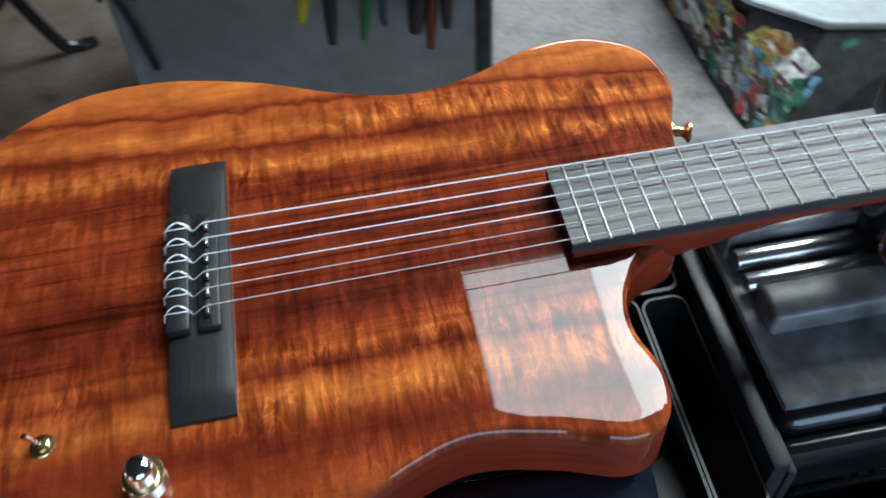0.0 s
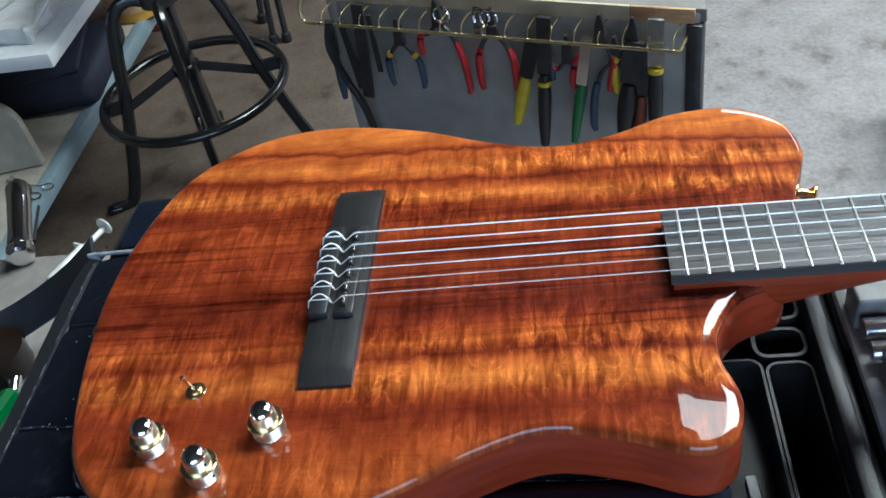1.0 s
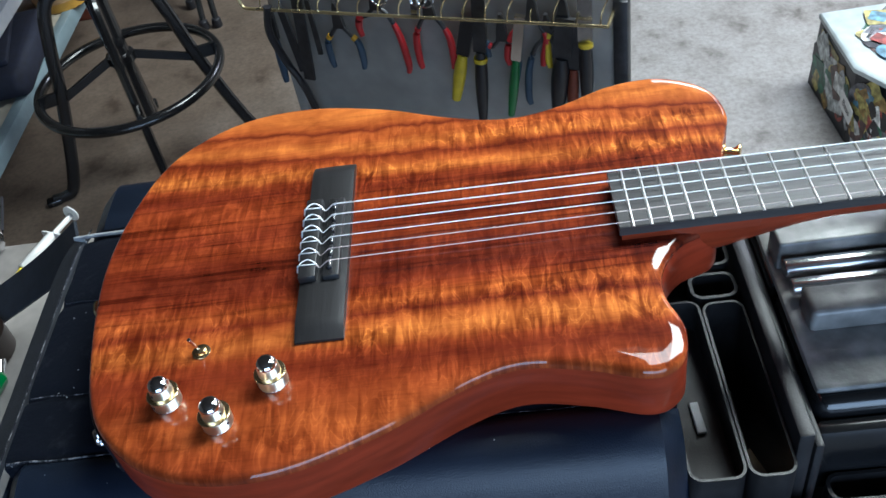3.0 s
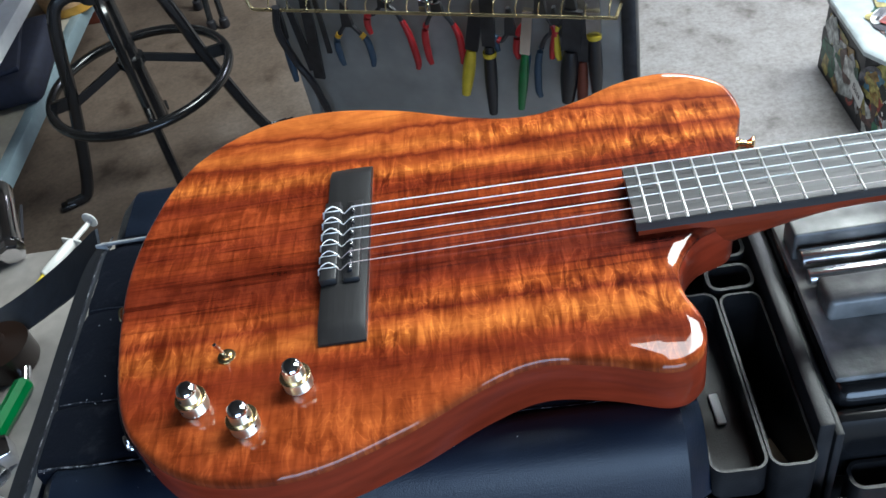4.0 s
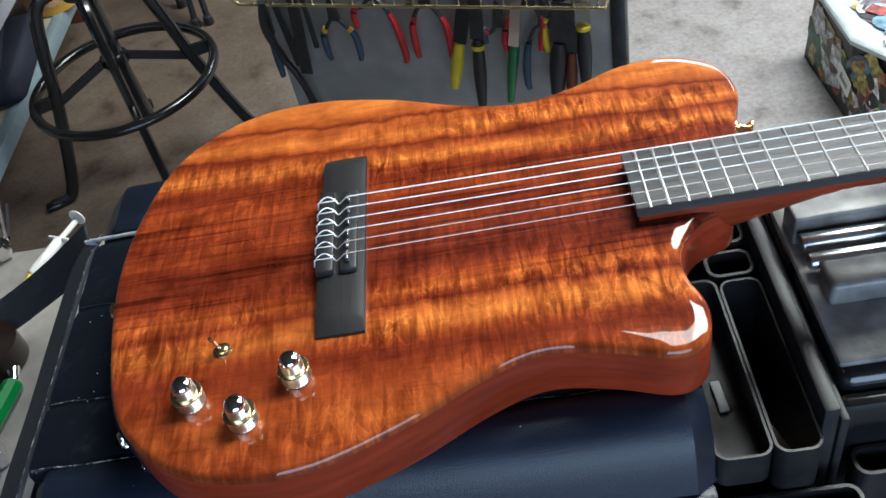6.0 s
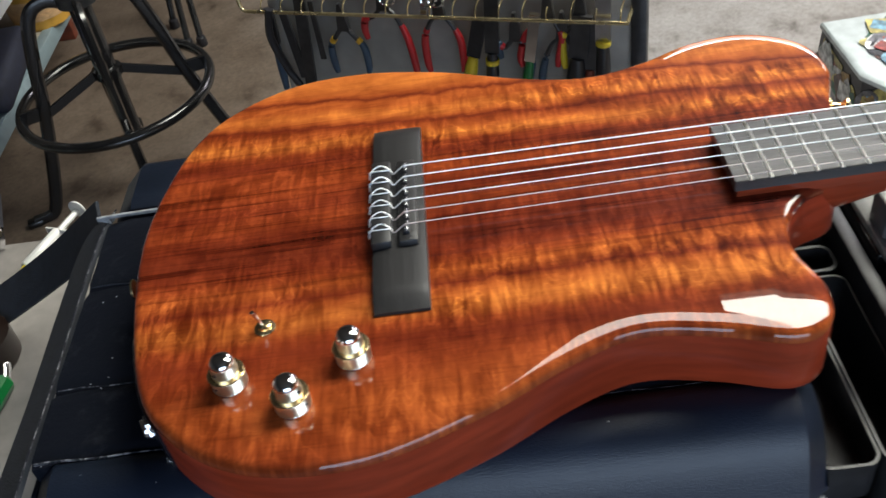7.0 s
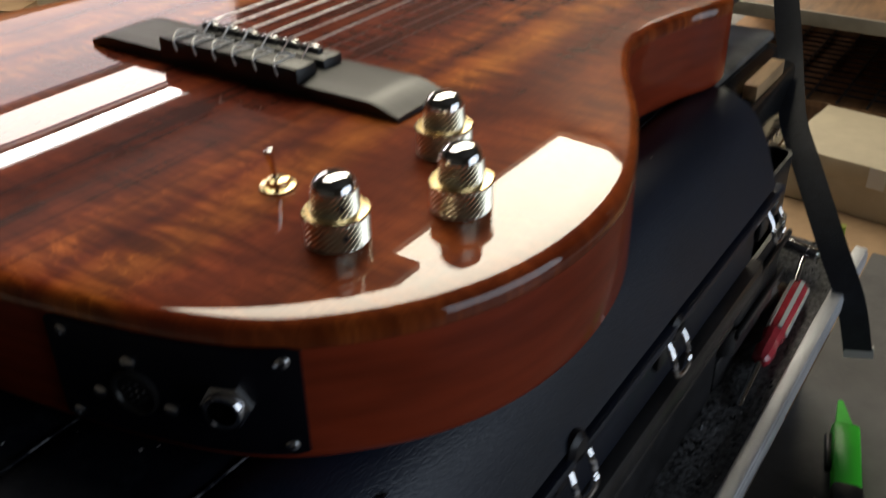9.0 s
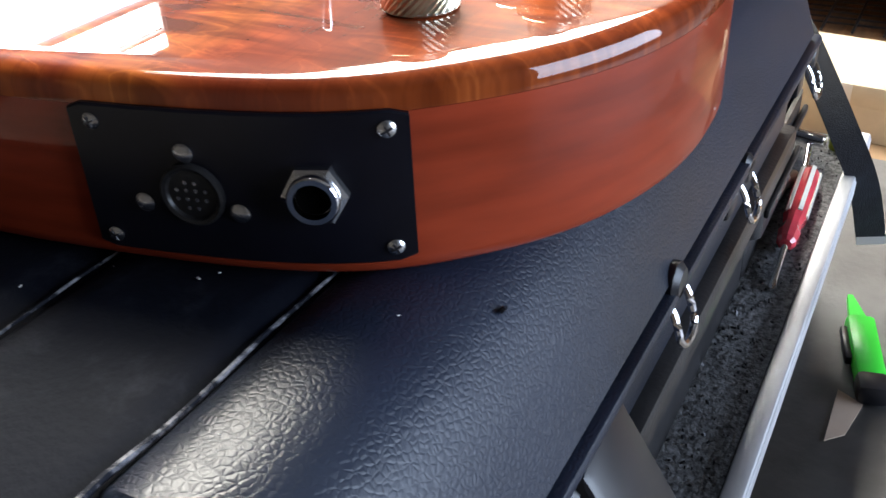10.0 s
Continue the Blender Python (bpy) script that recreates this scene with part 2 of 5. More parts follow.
def vinyl():
    m = bpy.data.materials.new("blue_black_vinyl")
    m.use_nodes = True
    n, l = m.node_tree.nodes, m.node_tree.links
    b = n["Principled BSDF"]
    obj = n.new("ShaderNodeTexCoord").outputs["Object"]
    v = n.new("ShaderNodeTexVoronoi")
    v.feature, v.inputs["Scale"].default_value = "DISTANCE_TO_EDGE", 560
    add = n.new("ShaderNodeVectorMath")
    add.operation = "ADD"
    sc = n.new("ShaderNodeVectorMath")
    sc.operation = "SCALE"
    sc.inputs["Scale"].default_value = 0.0012
    tmp = n.new("ShaderNodeTexNoise")
    tmp.inputs["Scale"].default_value = 250
    l.new(obj, tmp.inputs[0]), l.new(tmp.outputs["Color"], sc.inputs[0])
    l.new(obj, add.inputs[0]), l.new(sc.outputs[0], add.inputs[1])
    l.new(add.outputs[0], v.inputs["Vector"])
    mr = n.new("ShaderNodeMapRange")
    mr.inputs["From Max"].default_value = 0.25
    l.new(v.outputs["Distance"], mr.inputs[0])
    bp = n.new("ShaderNodeBump")
    bp.inputs["Strength"].default_value, bp.inputs["Distance"].default_value = 0.17, 0.0006
    l.new(mr.outputs[0], bp.inputs["Height"]), l.new(bp.outputs[0], b.inputs["Normal"])
    dust = noise_node(n, l, obj, 9, 5)
    cr = ramp(n, [(0.35, (0.004, 0.007, 0.015)), (0.65, (0.010, 0.016, 0.033))])
    l.new(dust, cr.inputs[0]), l.new(cr.outputs[0], b.inputs["Base Color"])
    rr = n.new("ShaderNodeMapRange")
    b.inputs["Specular IOR Level"].default_value = 0.42
    rr.inputs["To Min"].default_value, rr.inputs["To Max"].default_value = 0.31, 0.45
    l.new(dust, rr.inputs[0]), l.new(rr.outputs[0], b.inputs["Roughness"])
    return m


M_VINYL = vinyl()


def concrete():
    """Grey concrete, browner and darker towards the stool, with spots and cracks."""
    m = mat("concrete", (0.28, 0.265, 0.265), 0.5, bump=0.25, bump_scale=60)
    n, l = m.node_tree.nodes, m.node_tree.links
    b = n["Principled BSDF"]
    obj = n.new("ShaderNodeTexCoord").outputs["Object"]
    sep = n.new("ShaderNodeSeparateXYZ")
    l.new(obj, sep.inputs[0])
    wide = noise_node(n, l, obj, 2.2, 5, 0.6)
    mad = n.new("ShaderNodeMath")
    mad.operation = "MULTIPLY_ADD"
    l.new(wide, mad.inputs[0])
    mad.inputs[1].default_value = 1.6
    l.new(sep.outputs["X"], mad.inputs[2])
    where = ramp(n, [(0.0, (0.115, 0.088, 0.068)), (0.45, (0.165, 0.138, 0.118)), (0.95, (0.235, 0.222, 0.222))])
    l.new(mad.outputs[0], where.inputs[0])
    spots = ramp(n, [(0.31, (0.42, 0.38, 0.36)), (0.42, (0.84, 0.82, 0.80)), (0.55, (1.0, 0.99, 0.98)), (0.70, (1.15, 1.15, 1.15)), (0.76, (1.5, 1.5, 1.5))])
    l.new(noise_node(n, l, obj, 9, 7, 0.62), spots.inputs[0])
    grain = ramp(n, [(0.34, (0.78, 0.77, 0.76)), (0.5, (1, 1, 1)), (0.66, (1.20, 1.20, 1.20))])
    l.new(noise_node(n, l, obj, 70, 5, 0.7), grain.inputs[0])
    c = mixed(n, l, where.outputs[0], spots.outputs[0], 1.0, "MULTIPLY")
    l.new(mixed(n, l, c, grain.outputs[0], 1.0, "MULTIPLY"), b.inputs["Base Color"])
    return m


M_CONCRETE = concrete()


def dusty(name, dark, pale, scale, low, high, rough=0.7):
    """Dark cloth or vinyl with uneven pale dust on it."""
    m = mat(name, dark, rough, bump=0.2, bump_scale=300, spec=0.12)
    n, l = m.node_tree.nodes, m.node_tree.links
    obj = n.new("ShaderNodeTexCoord").outputs["Object"]
    r = ramp(n, [(low, dark), (high, pale)])
    l.new(noise_node(n, l, obj, scale, 8, 0.72), r.inputs[0])
    l.new(r.outputs[0], n["Principled BSDF"].inputs["Base Color"])
    return m


# ---- mesh helpers ----
def obj_of(name, bm, material, smooth=True):
    me = bpy.data.meshes.new(name)
    bmesh.ops.recalc_face_normals(bm, faces=bm.faces)
    if smooth:
        for f in bm.faces:
            f.smooth = True
        for e in bm.edges:
            if len(e.link_faces) == 2 and e.calc_face_angle(0) > 0.7:
                e.smooth = False
    bm.to_mesh(me)
    bm.free()
    if material:
        me.materials.append(material)
    return new(name, me)


def part(name, bm, material, parent, label="", smooth=True):
    ob = obj_of(name, bm, material, smooth)
    ob.parent = parent
    if label:
        tagged(ob, label)
    return ob


def thing(name, where, label, category, group="", kind="", rz=0.0):
    ob = new(name)
    ob.empty_display_size = 0.02
    ob.matrix_world = pose(*where, 0, 0, rz)
    return tagged(ob, label, category, group, kind)


def join(*bms):
    out = bms[0]
    for b in bms[1:]:
        me = bpy.data.meshes.new("tmp")
        b.to_mesh(me)
        b.free()
        out.from_mesh(me)
        bpy.data.meshes.remove(me)
    return out


def box(x0, x1, y0, y1, z0, z1, bevel=0.0, seg=2, m=None):
    bm = bmesh.new()
    bmesh.ops.create_cube(bm, size=1)
    bmesh.ops.transform(bm, matrix=Matrix.Translation(((x0 + x1) / 2, (y0 + y1) / 2, (z0 + z1) / 2)) @ Matrix.Diagonal((x1 - x0, y1 - y0, z1 - z0, 1)), verts=bm.verts)
    if bevel:
        bmesh.ops.bevel(bm, geom=list(bm.edges), offset=bevel, segments=seg, profile=0.5, affect="EDGES")
    if m is not None:
        bmesh.ops.transform(bm, matrix=m, verts=bm.verts)
    return bm


def lathe(profile, seg=32, m=None, knurl=None):
    """Turned shape from (radius, z) rows; knurl = (first row, last row, depth) roughens those rows."""
    bm = bmesh.new()
    rings = []
    for i, (r, z) in enumerate(profile):
        ring = []
        for k in range(seg):
            a = 2 * math.pi * k / seg
            rr = r
            if knurl and knurl[0] <= i <= knurl[1]:
                rr = r + (knurl[2] if (k + i) % 2 else 0)
            ring.append(bm.verts.new((rr * math.cos(a), rr * math.sin(a), z)))
        rings.append(ring)
    for a, b in zip(rings, rings[1:]):
        for k in range(seg):
            bm.faces.new((a[k], a[(k + 1) % seg], b[(k + 1) % seg], b[k]))
    bm.faces.new(rings[0])
    bm.faces.new(rings[-1])
    if m is not None:
        bmesh.ops.transform(bm, matrix=m, verts=bm.verts)
    return bm


def smooth_path(points, steps=8, closed=False):
    """Catmull-Rom through the points."""
    p = [Vector(q) for q in points]
    n = len(p)
    out = []
    last = n if closed else n - 1
    for i in range(last):
        if closed:
            a, b, c, d = p[(i - 1) % n], p[i], p[(i + 1) % n], p[(i + 2) % n]
        else:
            a, b, c, d = p[max(i - 1, 0)], p[i], p[i + 1], p[min(i + 2, n - 1)]
        for s in range(steps):
            t = s / steps
            out.append(0.5 * (2 * b + (c - a) * t + (2 * a - 5 * b + 4 * c - d) * t * t + (3 * b - a - 3 * c + d) * t ** 3))
    if not closed:
        out.append(p[-1])
    return out


def tube(points, radius, seg=8, flat=1.0, closed=False, up=(0, 0, 1)):
    """A rod swept along points; radius one number or one for each point; flat squeezes it along its upper side."""
    bm = bmesh.new()
    pts = [Vector(q) for q in points]
    rings = []
    n = len(pts)
    for i, q in enumerate(pts):
        if closed:
            d = pts[(i + 1) % n] - pts[i - 1]
        else:
            d = pts[min(i + 1, n - 1)] - pts[max(i - 1, 0)]
        d.normalize()
        u = Vector(up)
        if abs(d.dot(u)) > 0.95:
            u = Vector((1, 0, 0)) if abs(d.x) < 0.9 else Vector((0, 1, 0))
        s = d.cross(u).normalized()
        u = s.cross(d).normalized()
        r = radius[i] if isinstance(radius, (list, tuple)) else radius
        rings.append([bm.verts.new(q + r * (math.cos(2 * math.pi * k / seg) * s + flat * math.sin(2 * math.pi * k / seg) * u)) for k in range(seg)])
    pairs = list(zip(rings, rings[1:])) + ([(rings[-1], rings[0])] if closed else [])
    for a, b in pairs:
        for k in range(seg):
            bm.faces.new((a[k], a[(k + 1) % seg], b[(k + 1) % seg], b[k]))
    if not closed:
        bm.faces.new(rings[0])
        bm.faces.new(rings[-1])
    return bm


def strip(points, width, thick, side):
    """A flat band along points; side: one across direction, or one for each point."""
    bm = bmesh.new()
    pts = [Vector(q) for q in points]
    rings = []
    for i, q in enumerate(pts):
        d = (pts[min(i + 1, len(pts) - 1)] - pts[max(i - 1, 0)]).normalized()
        s = Vector(side[i] if isinstance(side, list) else side)
        s = (s - d * s.dot(d)).normalized()
        u = s.cross(d)
        rings.append([bm.verts.new(q + a * s * width / 2 + b * u * thick / 2) for a, b in ((-1, -1), (1, -1), (1, 1), (-1, 1))])
    for a, b in zip(rings, rings[1:]):
        for k in range(4):
            bm.faces.new((a[k], a[(k + 1) % 4], b[(k + 1) % 4], b[k]))
    bm.faces.new(rings[0])
    bm.faces.new(rings[-1])
    return bm


def slab(outline, profile):
    """A solid from a closed outline; profile: (inset, z) rows from top to bottom, inset along the outline's normals."""
    bm = bmesh.new()
    n = len(outline)
    normals = []
    for i in range(n):
        d = outline[(i + 1) % n] - outline[i - 1]
        normals.append(Vector((-d.y, d.x, 0)).normalized())
    area2 = sum(outline[i].x * outline[(i + 1) % n].y - outline[(i + 1) % n].x * outline[i].y for i in range(n))
    flip = 1 if area2 > 0 else -1
    rings = [[bm.verts.new((outline[i].x + flip * normals[i].x * ins, outline[i].y + flip * normals[i].y * ins, z)) for i in range(n)] for ins, z in profile]
    for a, b in zip(rings, rings[1:]):
        for k in range(n):
            bm.faces.new((a[k], a[(k + 1) % n], b[(k + 1) % n], b[k]))
    bm.faces.new(rings[0])
    bm.faces.new(rings[-1])
    return bm


def rounded(x0, x1, y0, y1, r, k=6):
    pts = []
    for cx, cy, a0 in ((x1 - r, y1 - r, 0), (x0 + r, y1 - r, 90), (x0 + r, y0 + r, 180), (x1 - r, y0 + r, 270)):
        for i in range(k + 1):
            a = radians(a0 + 90 * i / k)
            pts.append(Vector((cx + r * math.cos(a), cy + r * math.sin(a), 0)))
    return pts


# ---- the guitar; its top lies at z = 0, its saddle line at x = 0 ----
guitar = thing("electric_guitar", (0, 0, 0), "glossy figured koa hybrid electric guitar lying on a black vinyl case", "guitar")
BODY_CURVE = ((-0.174, -0.010), (-0.167, 0.069), (-0.143, 0.130), (-0.093, 0.168), (-0.034, 0.176), (0.030, 0.162), (0.084, 0.139), (0.130, 0.127), (0.172, 0.134),
              (0.215, 0.152), (0.256, 0.154), (0.289, 0.133), (0.298, 0.098), (0.287, 0.062), (0.279, 0.030), (0.270, 0.000), (0.262, -0.022), (0.237, -0.034),
              (0.221, -0.056), (0.218, -0.080), (0.225, -0.107), (0.219, -0.131), (0.199, -0.140), (0.162, -0.129), (0.121, -0.123), (0.082, -0.136),
              (0.033, -0.162), (-0.027, -0.183), (-0.083, -0.181), (-0.127, -0.157), (-0.156, -0.112))
outline = smooth_path([(x, y, 0) for x, y in BODY_CURVE], 8, True)
T = 0.049
part("body_top", slab(outline, [(0.012, 0.0), (0.0045, -0.0001), (0.0030, -0.0005), (0.0016, -0.0014), (0.0006, -0.0027), (0.0, -0.0045), (0.0, -0.0075)]), M_KOA, guitar, "lacquered figured koa top")
part("body_sides", slab(outline, [(0.002, -0.0074), (0.0, -0.0076), (0.0, -0.020), (0.0, -T + 0.006), (0.0012, -T + 0.003), (0.003, -T + 0.0012), (0.006, -T)]), M_MAHOG, guitar, "glossy red-brown mahogany sides and back")


def half_width(x):
    return 0.0295 - 0.0077 * (x - 0.197)


# neck
bm = bmesh.new()
rings = []
for i in range(30):
    x = 0.215 + (0.648 - 0.215) * i / 29
    w = half_width(x) - 0.0008
    s = min(1.0, max(0.0, (x - 0.235) / 0.115))
    deep = 0.047 + (0.0165 - 0.047) * (s * s * (3 - 2 * s))
    rings.append([bm.verts.new((x, w * math.cos(a), 0.0046 - deep * abs(math.sin(a)) ** 0.8)) for a in [math.pi * k / 14 for k in range(15)]])
for a, b in zip(rings, rings[1:]):
    for k in range(14):
        bm.faces.new((a[k], a[k + 1], b[k + 1], b[k]))
    bm.faces.new((a[0], b[0], b[14], a[14]))
bm.faces.new(rings[0])
bm.faces.new(rings[-1])
part("neck", bm, M_NECK, guitar, "glossy mahogany neck with a curved heel")
part("neck_tenon", slab([Vector(p) for p in ((0.1985, -0.0287, 0), (0.290, -0.0282, 0), (0.290, 0.0282, 0), (0.1985, 0.0287, 0))], [(0, 0.0048), (0, -0.002)]), M_NECK, guitar, smooth=False)
board = part("fretboard", slab([Vector(p) for p in ((0.197, -0.0295, 0), (0.648, -0.0260, 0), (0.648, 0.0260, 0), (0.197, 0.0295, 0))], [(0.0008, 0.0120), (0.0, 0.0113), (0.0, 0.0050)]), M_BOARD, guitar, "dark rosewood fretboard", smooth=False)
for n in range(1, 21):
    x = 0.655 * 2 ** (-n / 12)
    w = half_width(x) - 0.0002
    bm = bmesh.new()
    rows = []
    for y in (-w, -w + 0.001, w - 0.001, w):
        low = 0.0006 if abs(y) == w else 0.0
        rows.append([bm.verts.new((x + dx, y, z - (low if z > 0.0122 else 0))) for dx, z in ((-0.0011, 0.0119), (-0.0007, 0.0128), (0, 0.0131), (0.0007, 0.0128), (0.0011, 0.0119))])
    for a, b in zip(rows, rows[1:]):
        for k in range(4):
            bm.faces.new((a[k], a[k + 1], b[k + 1], b[k]))
    bm.faces.new(rows[0])
    bm.faces.new(rows[-1])
    part("fret", bm, M_FRET, board)
part("nut", box(0.646, 0.651, -0.026, 0.026, 0.0045, 0.0150, 0.001), M_WHITE, guitar)
part("headstock", slab(smooth_path([(0.648, -0.026, 0), (0.70, -0.034, 0), (0.80, -0.036, 0), (0.835, 0, 0), (0.80, 0.036, 0), (0.70, 0.034, 0), (0.648, 0.026, 0)], 5, True), [(0.002, 0.004), (0, 0.002), (0, -0.012)]), M_NECK, guitar)

# bridge: two thin wings, a tie block and a saddle block
bm = bmesh.new()
rings = []
for i in range(41):
    y = -0.089 + 0.176 * i / 40
    end = min(1.0, (0.089 - abs(y)) / 0.012)
    top = 0.0022 + 0.0048 * end
    row = []
    for k in range(9):
        a = k / 8
        row.append((-0.0215 + 0.0325 * a, y, top * (0.97 - 0.10 * (2 * a - 1) ** 2) if 0 < k < 8 else top * 0.80))
    row = [(-0.0215, y, 0.0)] + row + [(0.0110, y, 0.0)]
    rings.append([bm.verts.new(v) for v in row])
for a, b in zip(rings, rings[1:]):
    for k in range(10):
        bm.faces.new((a[k], a[k + 1], b[k + 1], b[k]))
    bm.faces.new((a[0], b[0], b[10], a[10]))
bm.faces.new(rings[0])
bm.faces.new(rings[-1])
bridge = part("bridge", bm, M_EBONY, guitar, "black ebony tie bridge")
part("tie_block", box(-0.0218, -0.0095, -0.040, 0.040, 0.001, 0.0118, 0.0012), M_EBONY, bridge)
part("saddle_block", box(-0.0052, 0.0066, -0.040, 0.040, 0.001, 0.0108, 0.0012), M_EBONY, bridge)
STRING_Y = [0.029 - 0.0116 * i for i in range(6)]
for i, y in enumerate(STRING_Y):
    part("saddle", box(-0.0014, 0.0018, y - 0.0052, y + 0.0052, 0.009, 0.0132, 0.0006), M_BLACKPL, bridge)
    part("saddle_cap", box(-0.0008, 0.0012, y - 0.0040, y + 0.0040, 0.0132, 0.0138, 0.0002), M_STEEL, bridge, "small grey metal saddle pad")
part("adjustment_hole", lathe([(0.0013, 0.0100), (0.0013, 0.01092)], 12, Matrix.Translation((0.0012, -0.0368, 0))), M_BLACKPL, bridge)

# strings with their loops over the tie block
for i, y in enumerate(STRING_Y):
    r = (0.00050, 0.00046, 0.00042, 0.00036, 0.00034, 0.00032)[i]
    yn = y * 0.76
    run = [(-0.0100, y, 0.0112), (-0.0075, y, 0.0085), (-0.0005, y, 0.0143), (0.0008, y, 0.01435), (0.197, y + (yn - y) * 0.30, 0.01475), (0.648, yn, 0.0152)]
    st = part("string", tube(run, r, 8), M_STRING if i < 4 else M_NYLON, guitar, "silvery wound string" if i < 3 else "clear nylon string")
    loop = smooth_path([(-0.0085, y + 0.0006, 0.0082), (-0.0100, y + 0.0012, 0.0118), (-0.0150, y + 0.0034, 0.0138), (-0.0200, y + 0.0022, 0.0126), (-0.0228, y - 0.0004, 0.0100), (-0.0232, y - 0.0022, 0.0078), (-0.0226, y - 0.0008, 0.0095),
                        (-0.0222, y + 0.0002, 0.0118), (-0.0160, y - 0.0002, 0.0124), (-0.0100, y, 0.0122)], 5)
    part("tied_loop", tube(loop, r * 1.15, 6), M_STRING, st)

# concentric knobs
def knob(where, turn):
    k = part("control_knob", lathe([(0.0088, 0.0), (0.0096, 0.0005)] + [(0.0097, 0.0011 + 0.0009 * q) for q in range(9)] + [(0.0093, 0.0090), (0.0070, 0.0091)], 60, None, (2, 10, -0.00042)), M_KNOB, guitar, "knurled gold outer ring knob", smooth=False)
    k.location, k.rotation_euler = where, (0, 0, turn)
    part("rim", lathe([(0.0075, 0.0091), (0.0100, 0.0093), (0.0102, 0.0097), (0.0098, 0.0101), (0.0070, 0.0103)], 48), M_GOLD, k, "bright gold rim")
    part("inner_knob", lathe([(0.0072, 0.0102)] + [(0.0073 - 0.00006 * q, 0.0108 + 0.0008 * q) for q in range(8)] + [(0.0066, 0.0172)], 46, None, (1, 8, -0.00036)), M_KNOB, k, smooth=False)
    part("dome", lathe([(0.0067, 0.0171), (0.0066, 0.0182), (0.0060, 0.0195), (0.0050, 0.0206), (0.0036, 0.0212), (0.0018, 0.0215), (0.0003, 0.0216)], 40), M_CHROME, k, "mirror chrome domed cap")
    for z, rr in ((0.0050, 0.0094), (0.0135, 0.0070)):
        part("set_screw", lathe([(0.0009, 0.0), (0.0009, 0.0006)], 10, pose(0, -rr + 0.0002, z, 90)), M_BLACKPL, k)


knob((-0.100, -0.1245, 0.0), radians(-35))
knob((-0.064, -0.1445, 0.0), radians(60))
knob((-0.0325, -0.117, 0.0), radians(140))

# toggle switch
tg = part("toggle_switch", lathe([(0.0062, 0.0), (0.0064, 0.0006), (0.0060, 0.0011), (0.0040, 0.0014), (0.0038, 0.0030), (0.0030, 0.0034)], 28), M_GOLD, guitar, "small gold mini toggle switch")
tg.location = (-0.0845, -0.0865, 0)
part("lever", lathe([(0.0010, 0.0030), (0.0011, 0.0085), (0.0015, 0.0140), (0.0013, 0.0152), (0.0004, 0.0156)], 14, pose(0, 0, 0, 4, -14)), M_CHROME, tg)


def strap_button(where, turn):
    b = part("strap_button", lathe([(0.0062, 0.0), (0.0062, 0.0012), (0.0036, 0.0030), (0.0032, 0.0075), (0.0050, 0.0098), (0.0068, 0.0112), (0.0068, 0.0126), (0.0050, 0.0134), (0.0012, 0.0136)], 28), M_GOLD, guitar, "turned gold strap button")
    b.matrix_local = pose(*where) @ turn
    return b


strap_button((0.2885, 0.067, -0.014), pose(0, 0, 0, 0, 90, -18))
strap_button((-0.1722, -0.012, -0.024), pose(0, 0, 0, 0, -90, 2))

M_HOLESHADE = mat("hole_shade", (0.003, 0.003, 0.003), 0.9, spec=0.0)
# curved black plate with the sockets on the lower end
side_pts = [(outline[i], (outline[(i + 1) % len(outline)] - outline[i - 1])) for i in range(len(outline))]
PLATE_A, PLATE_B = -0.0732, -0.1437


def side_at(y):
    """Point and outward normal of the body's lower end at that y."""
    best = None
    n = len(outline)
    for i in range(n):
        a, b = outline[i], outline[(i + 1) % n]
        if a.x < -0.10 and (a.y - y) * (b.y - y) <= 0 and a.y != b.y:
            f = (y - a.y) / (b.y - a.y)
            p = a.lerp(b, f)
            d = (b - a).normalized()
            best = (p, Vector((-abs(d.y), -abs(d.x) if y < 0 else abs(d.x), 0)).normalized())
    return best


bm = bmesh.new()
rows = []
ny = 22
for i in range(ny + 1):
    y = PLATE_A + (PLATE_B - PLATE_A) * i / ny
    p, nn = side_at(y)
    cut = 0.0012 if i in (0, ny) else 0.0
    rows.append([bm.verts.new((p.x + nn.x * o, p.y + nn.y * o, z)) for o, z in ((-0.001, -0.0065 - cut), (0.0010, -0.0065 - cut), (0.0015, -0.0070 - cut), (0.0015, -0.0425 + cut), (0.0010, -0.0430 + cut), (-0.001, -0.0430 + cut))])
for a, b in zip(rows, rows[1:]):
    for k in range(5):
        bm.faces.new((a[k], a[k + 1], b[k + 1], b[k]))
bm.faces.new(rows[0])
bm.faces.new(rows[-1])
plate = part("socket_plate", bm, mat("satin_black_plate", (0.005, 0.005, 0.009), 0.30, vary=0.2, scale=80, spec=0.25), guitar, "curved black plastic socket plate")


def on_plate(y, z, proud=0.0014):
    p, nn = side_at(y)
    q = Vector((p.x + nn.x * proud, p.y + nn.y * proud, z))
    rot = nn.to_track_quat("Z", "Y").to_matrix().to_4x4()
    return Matrix.Translation(q) @ rot


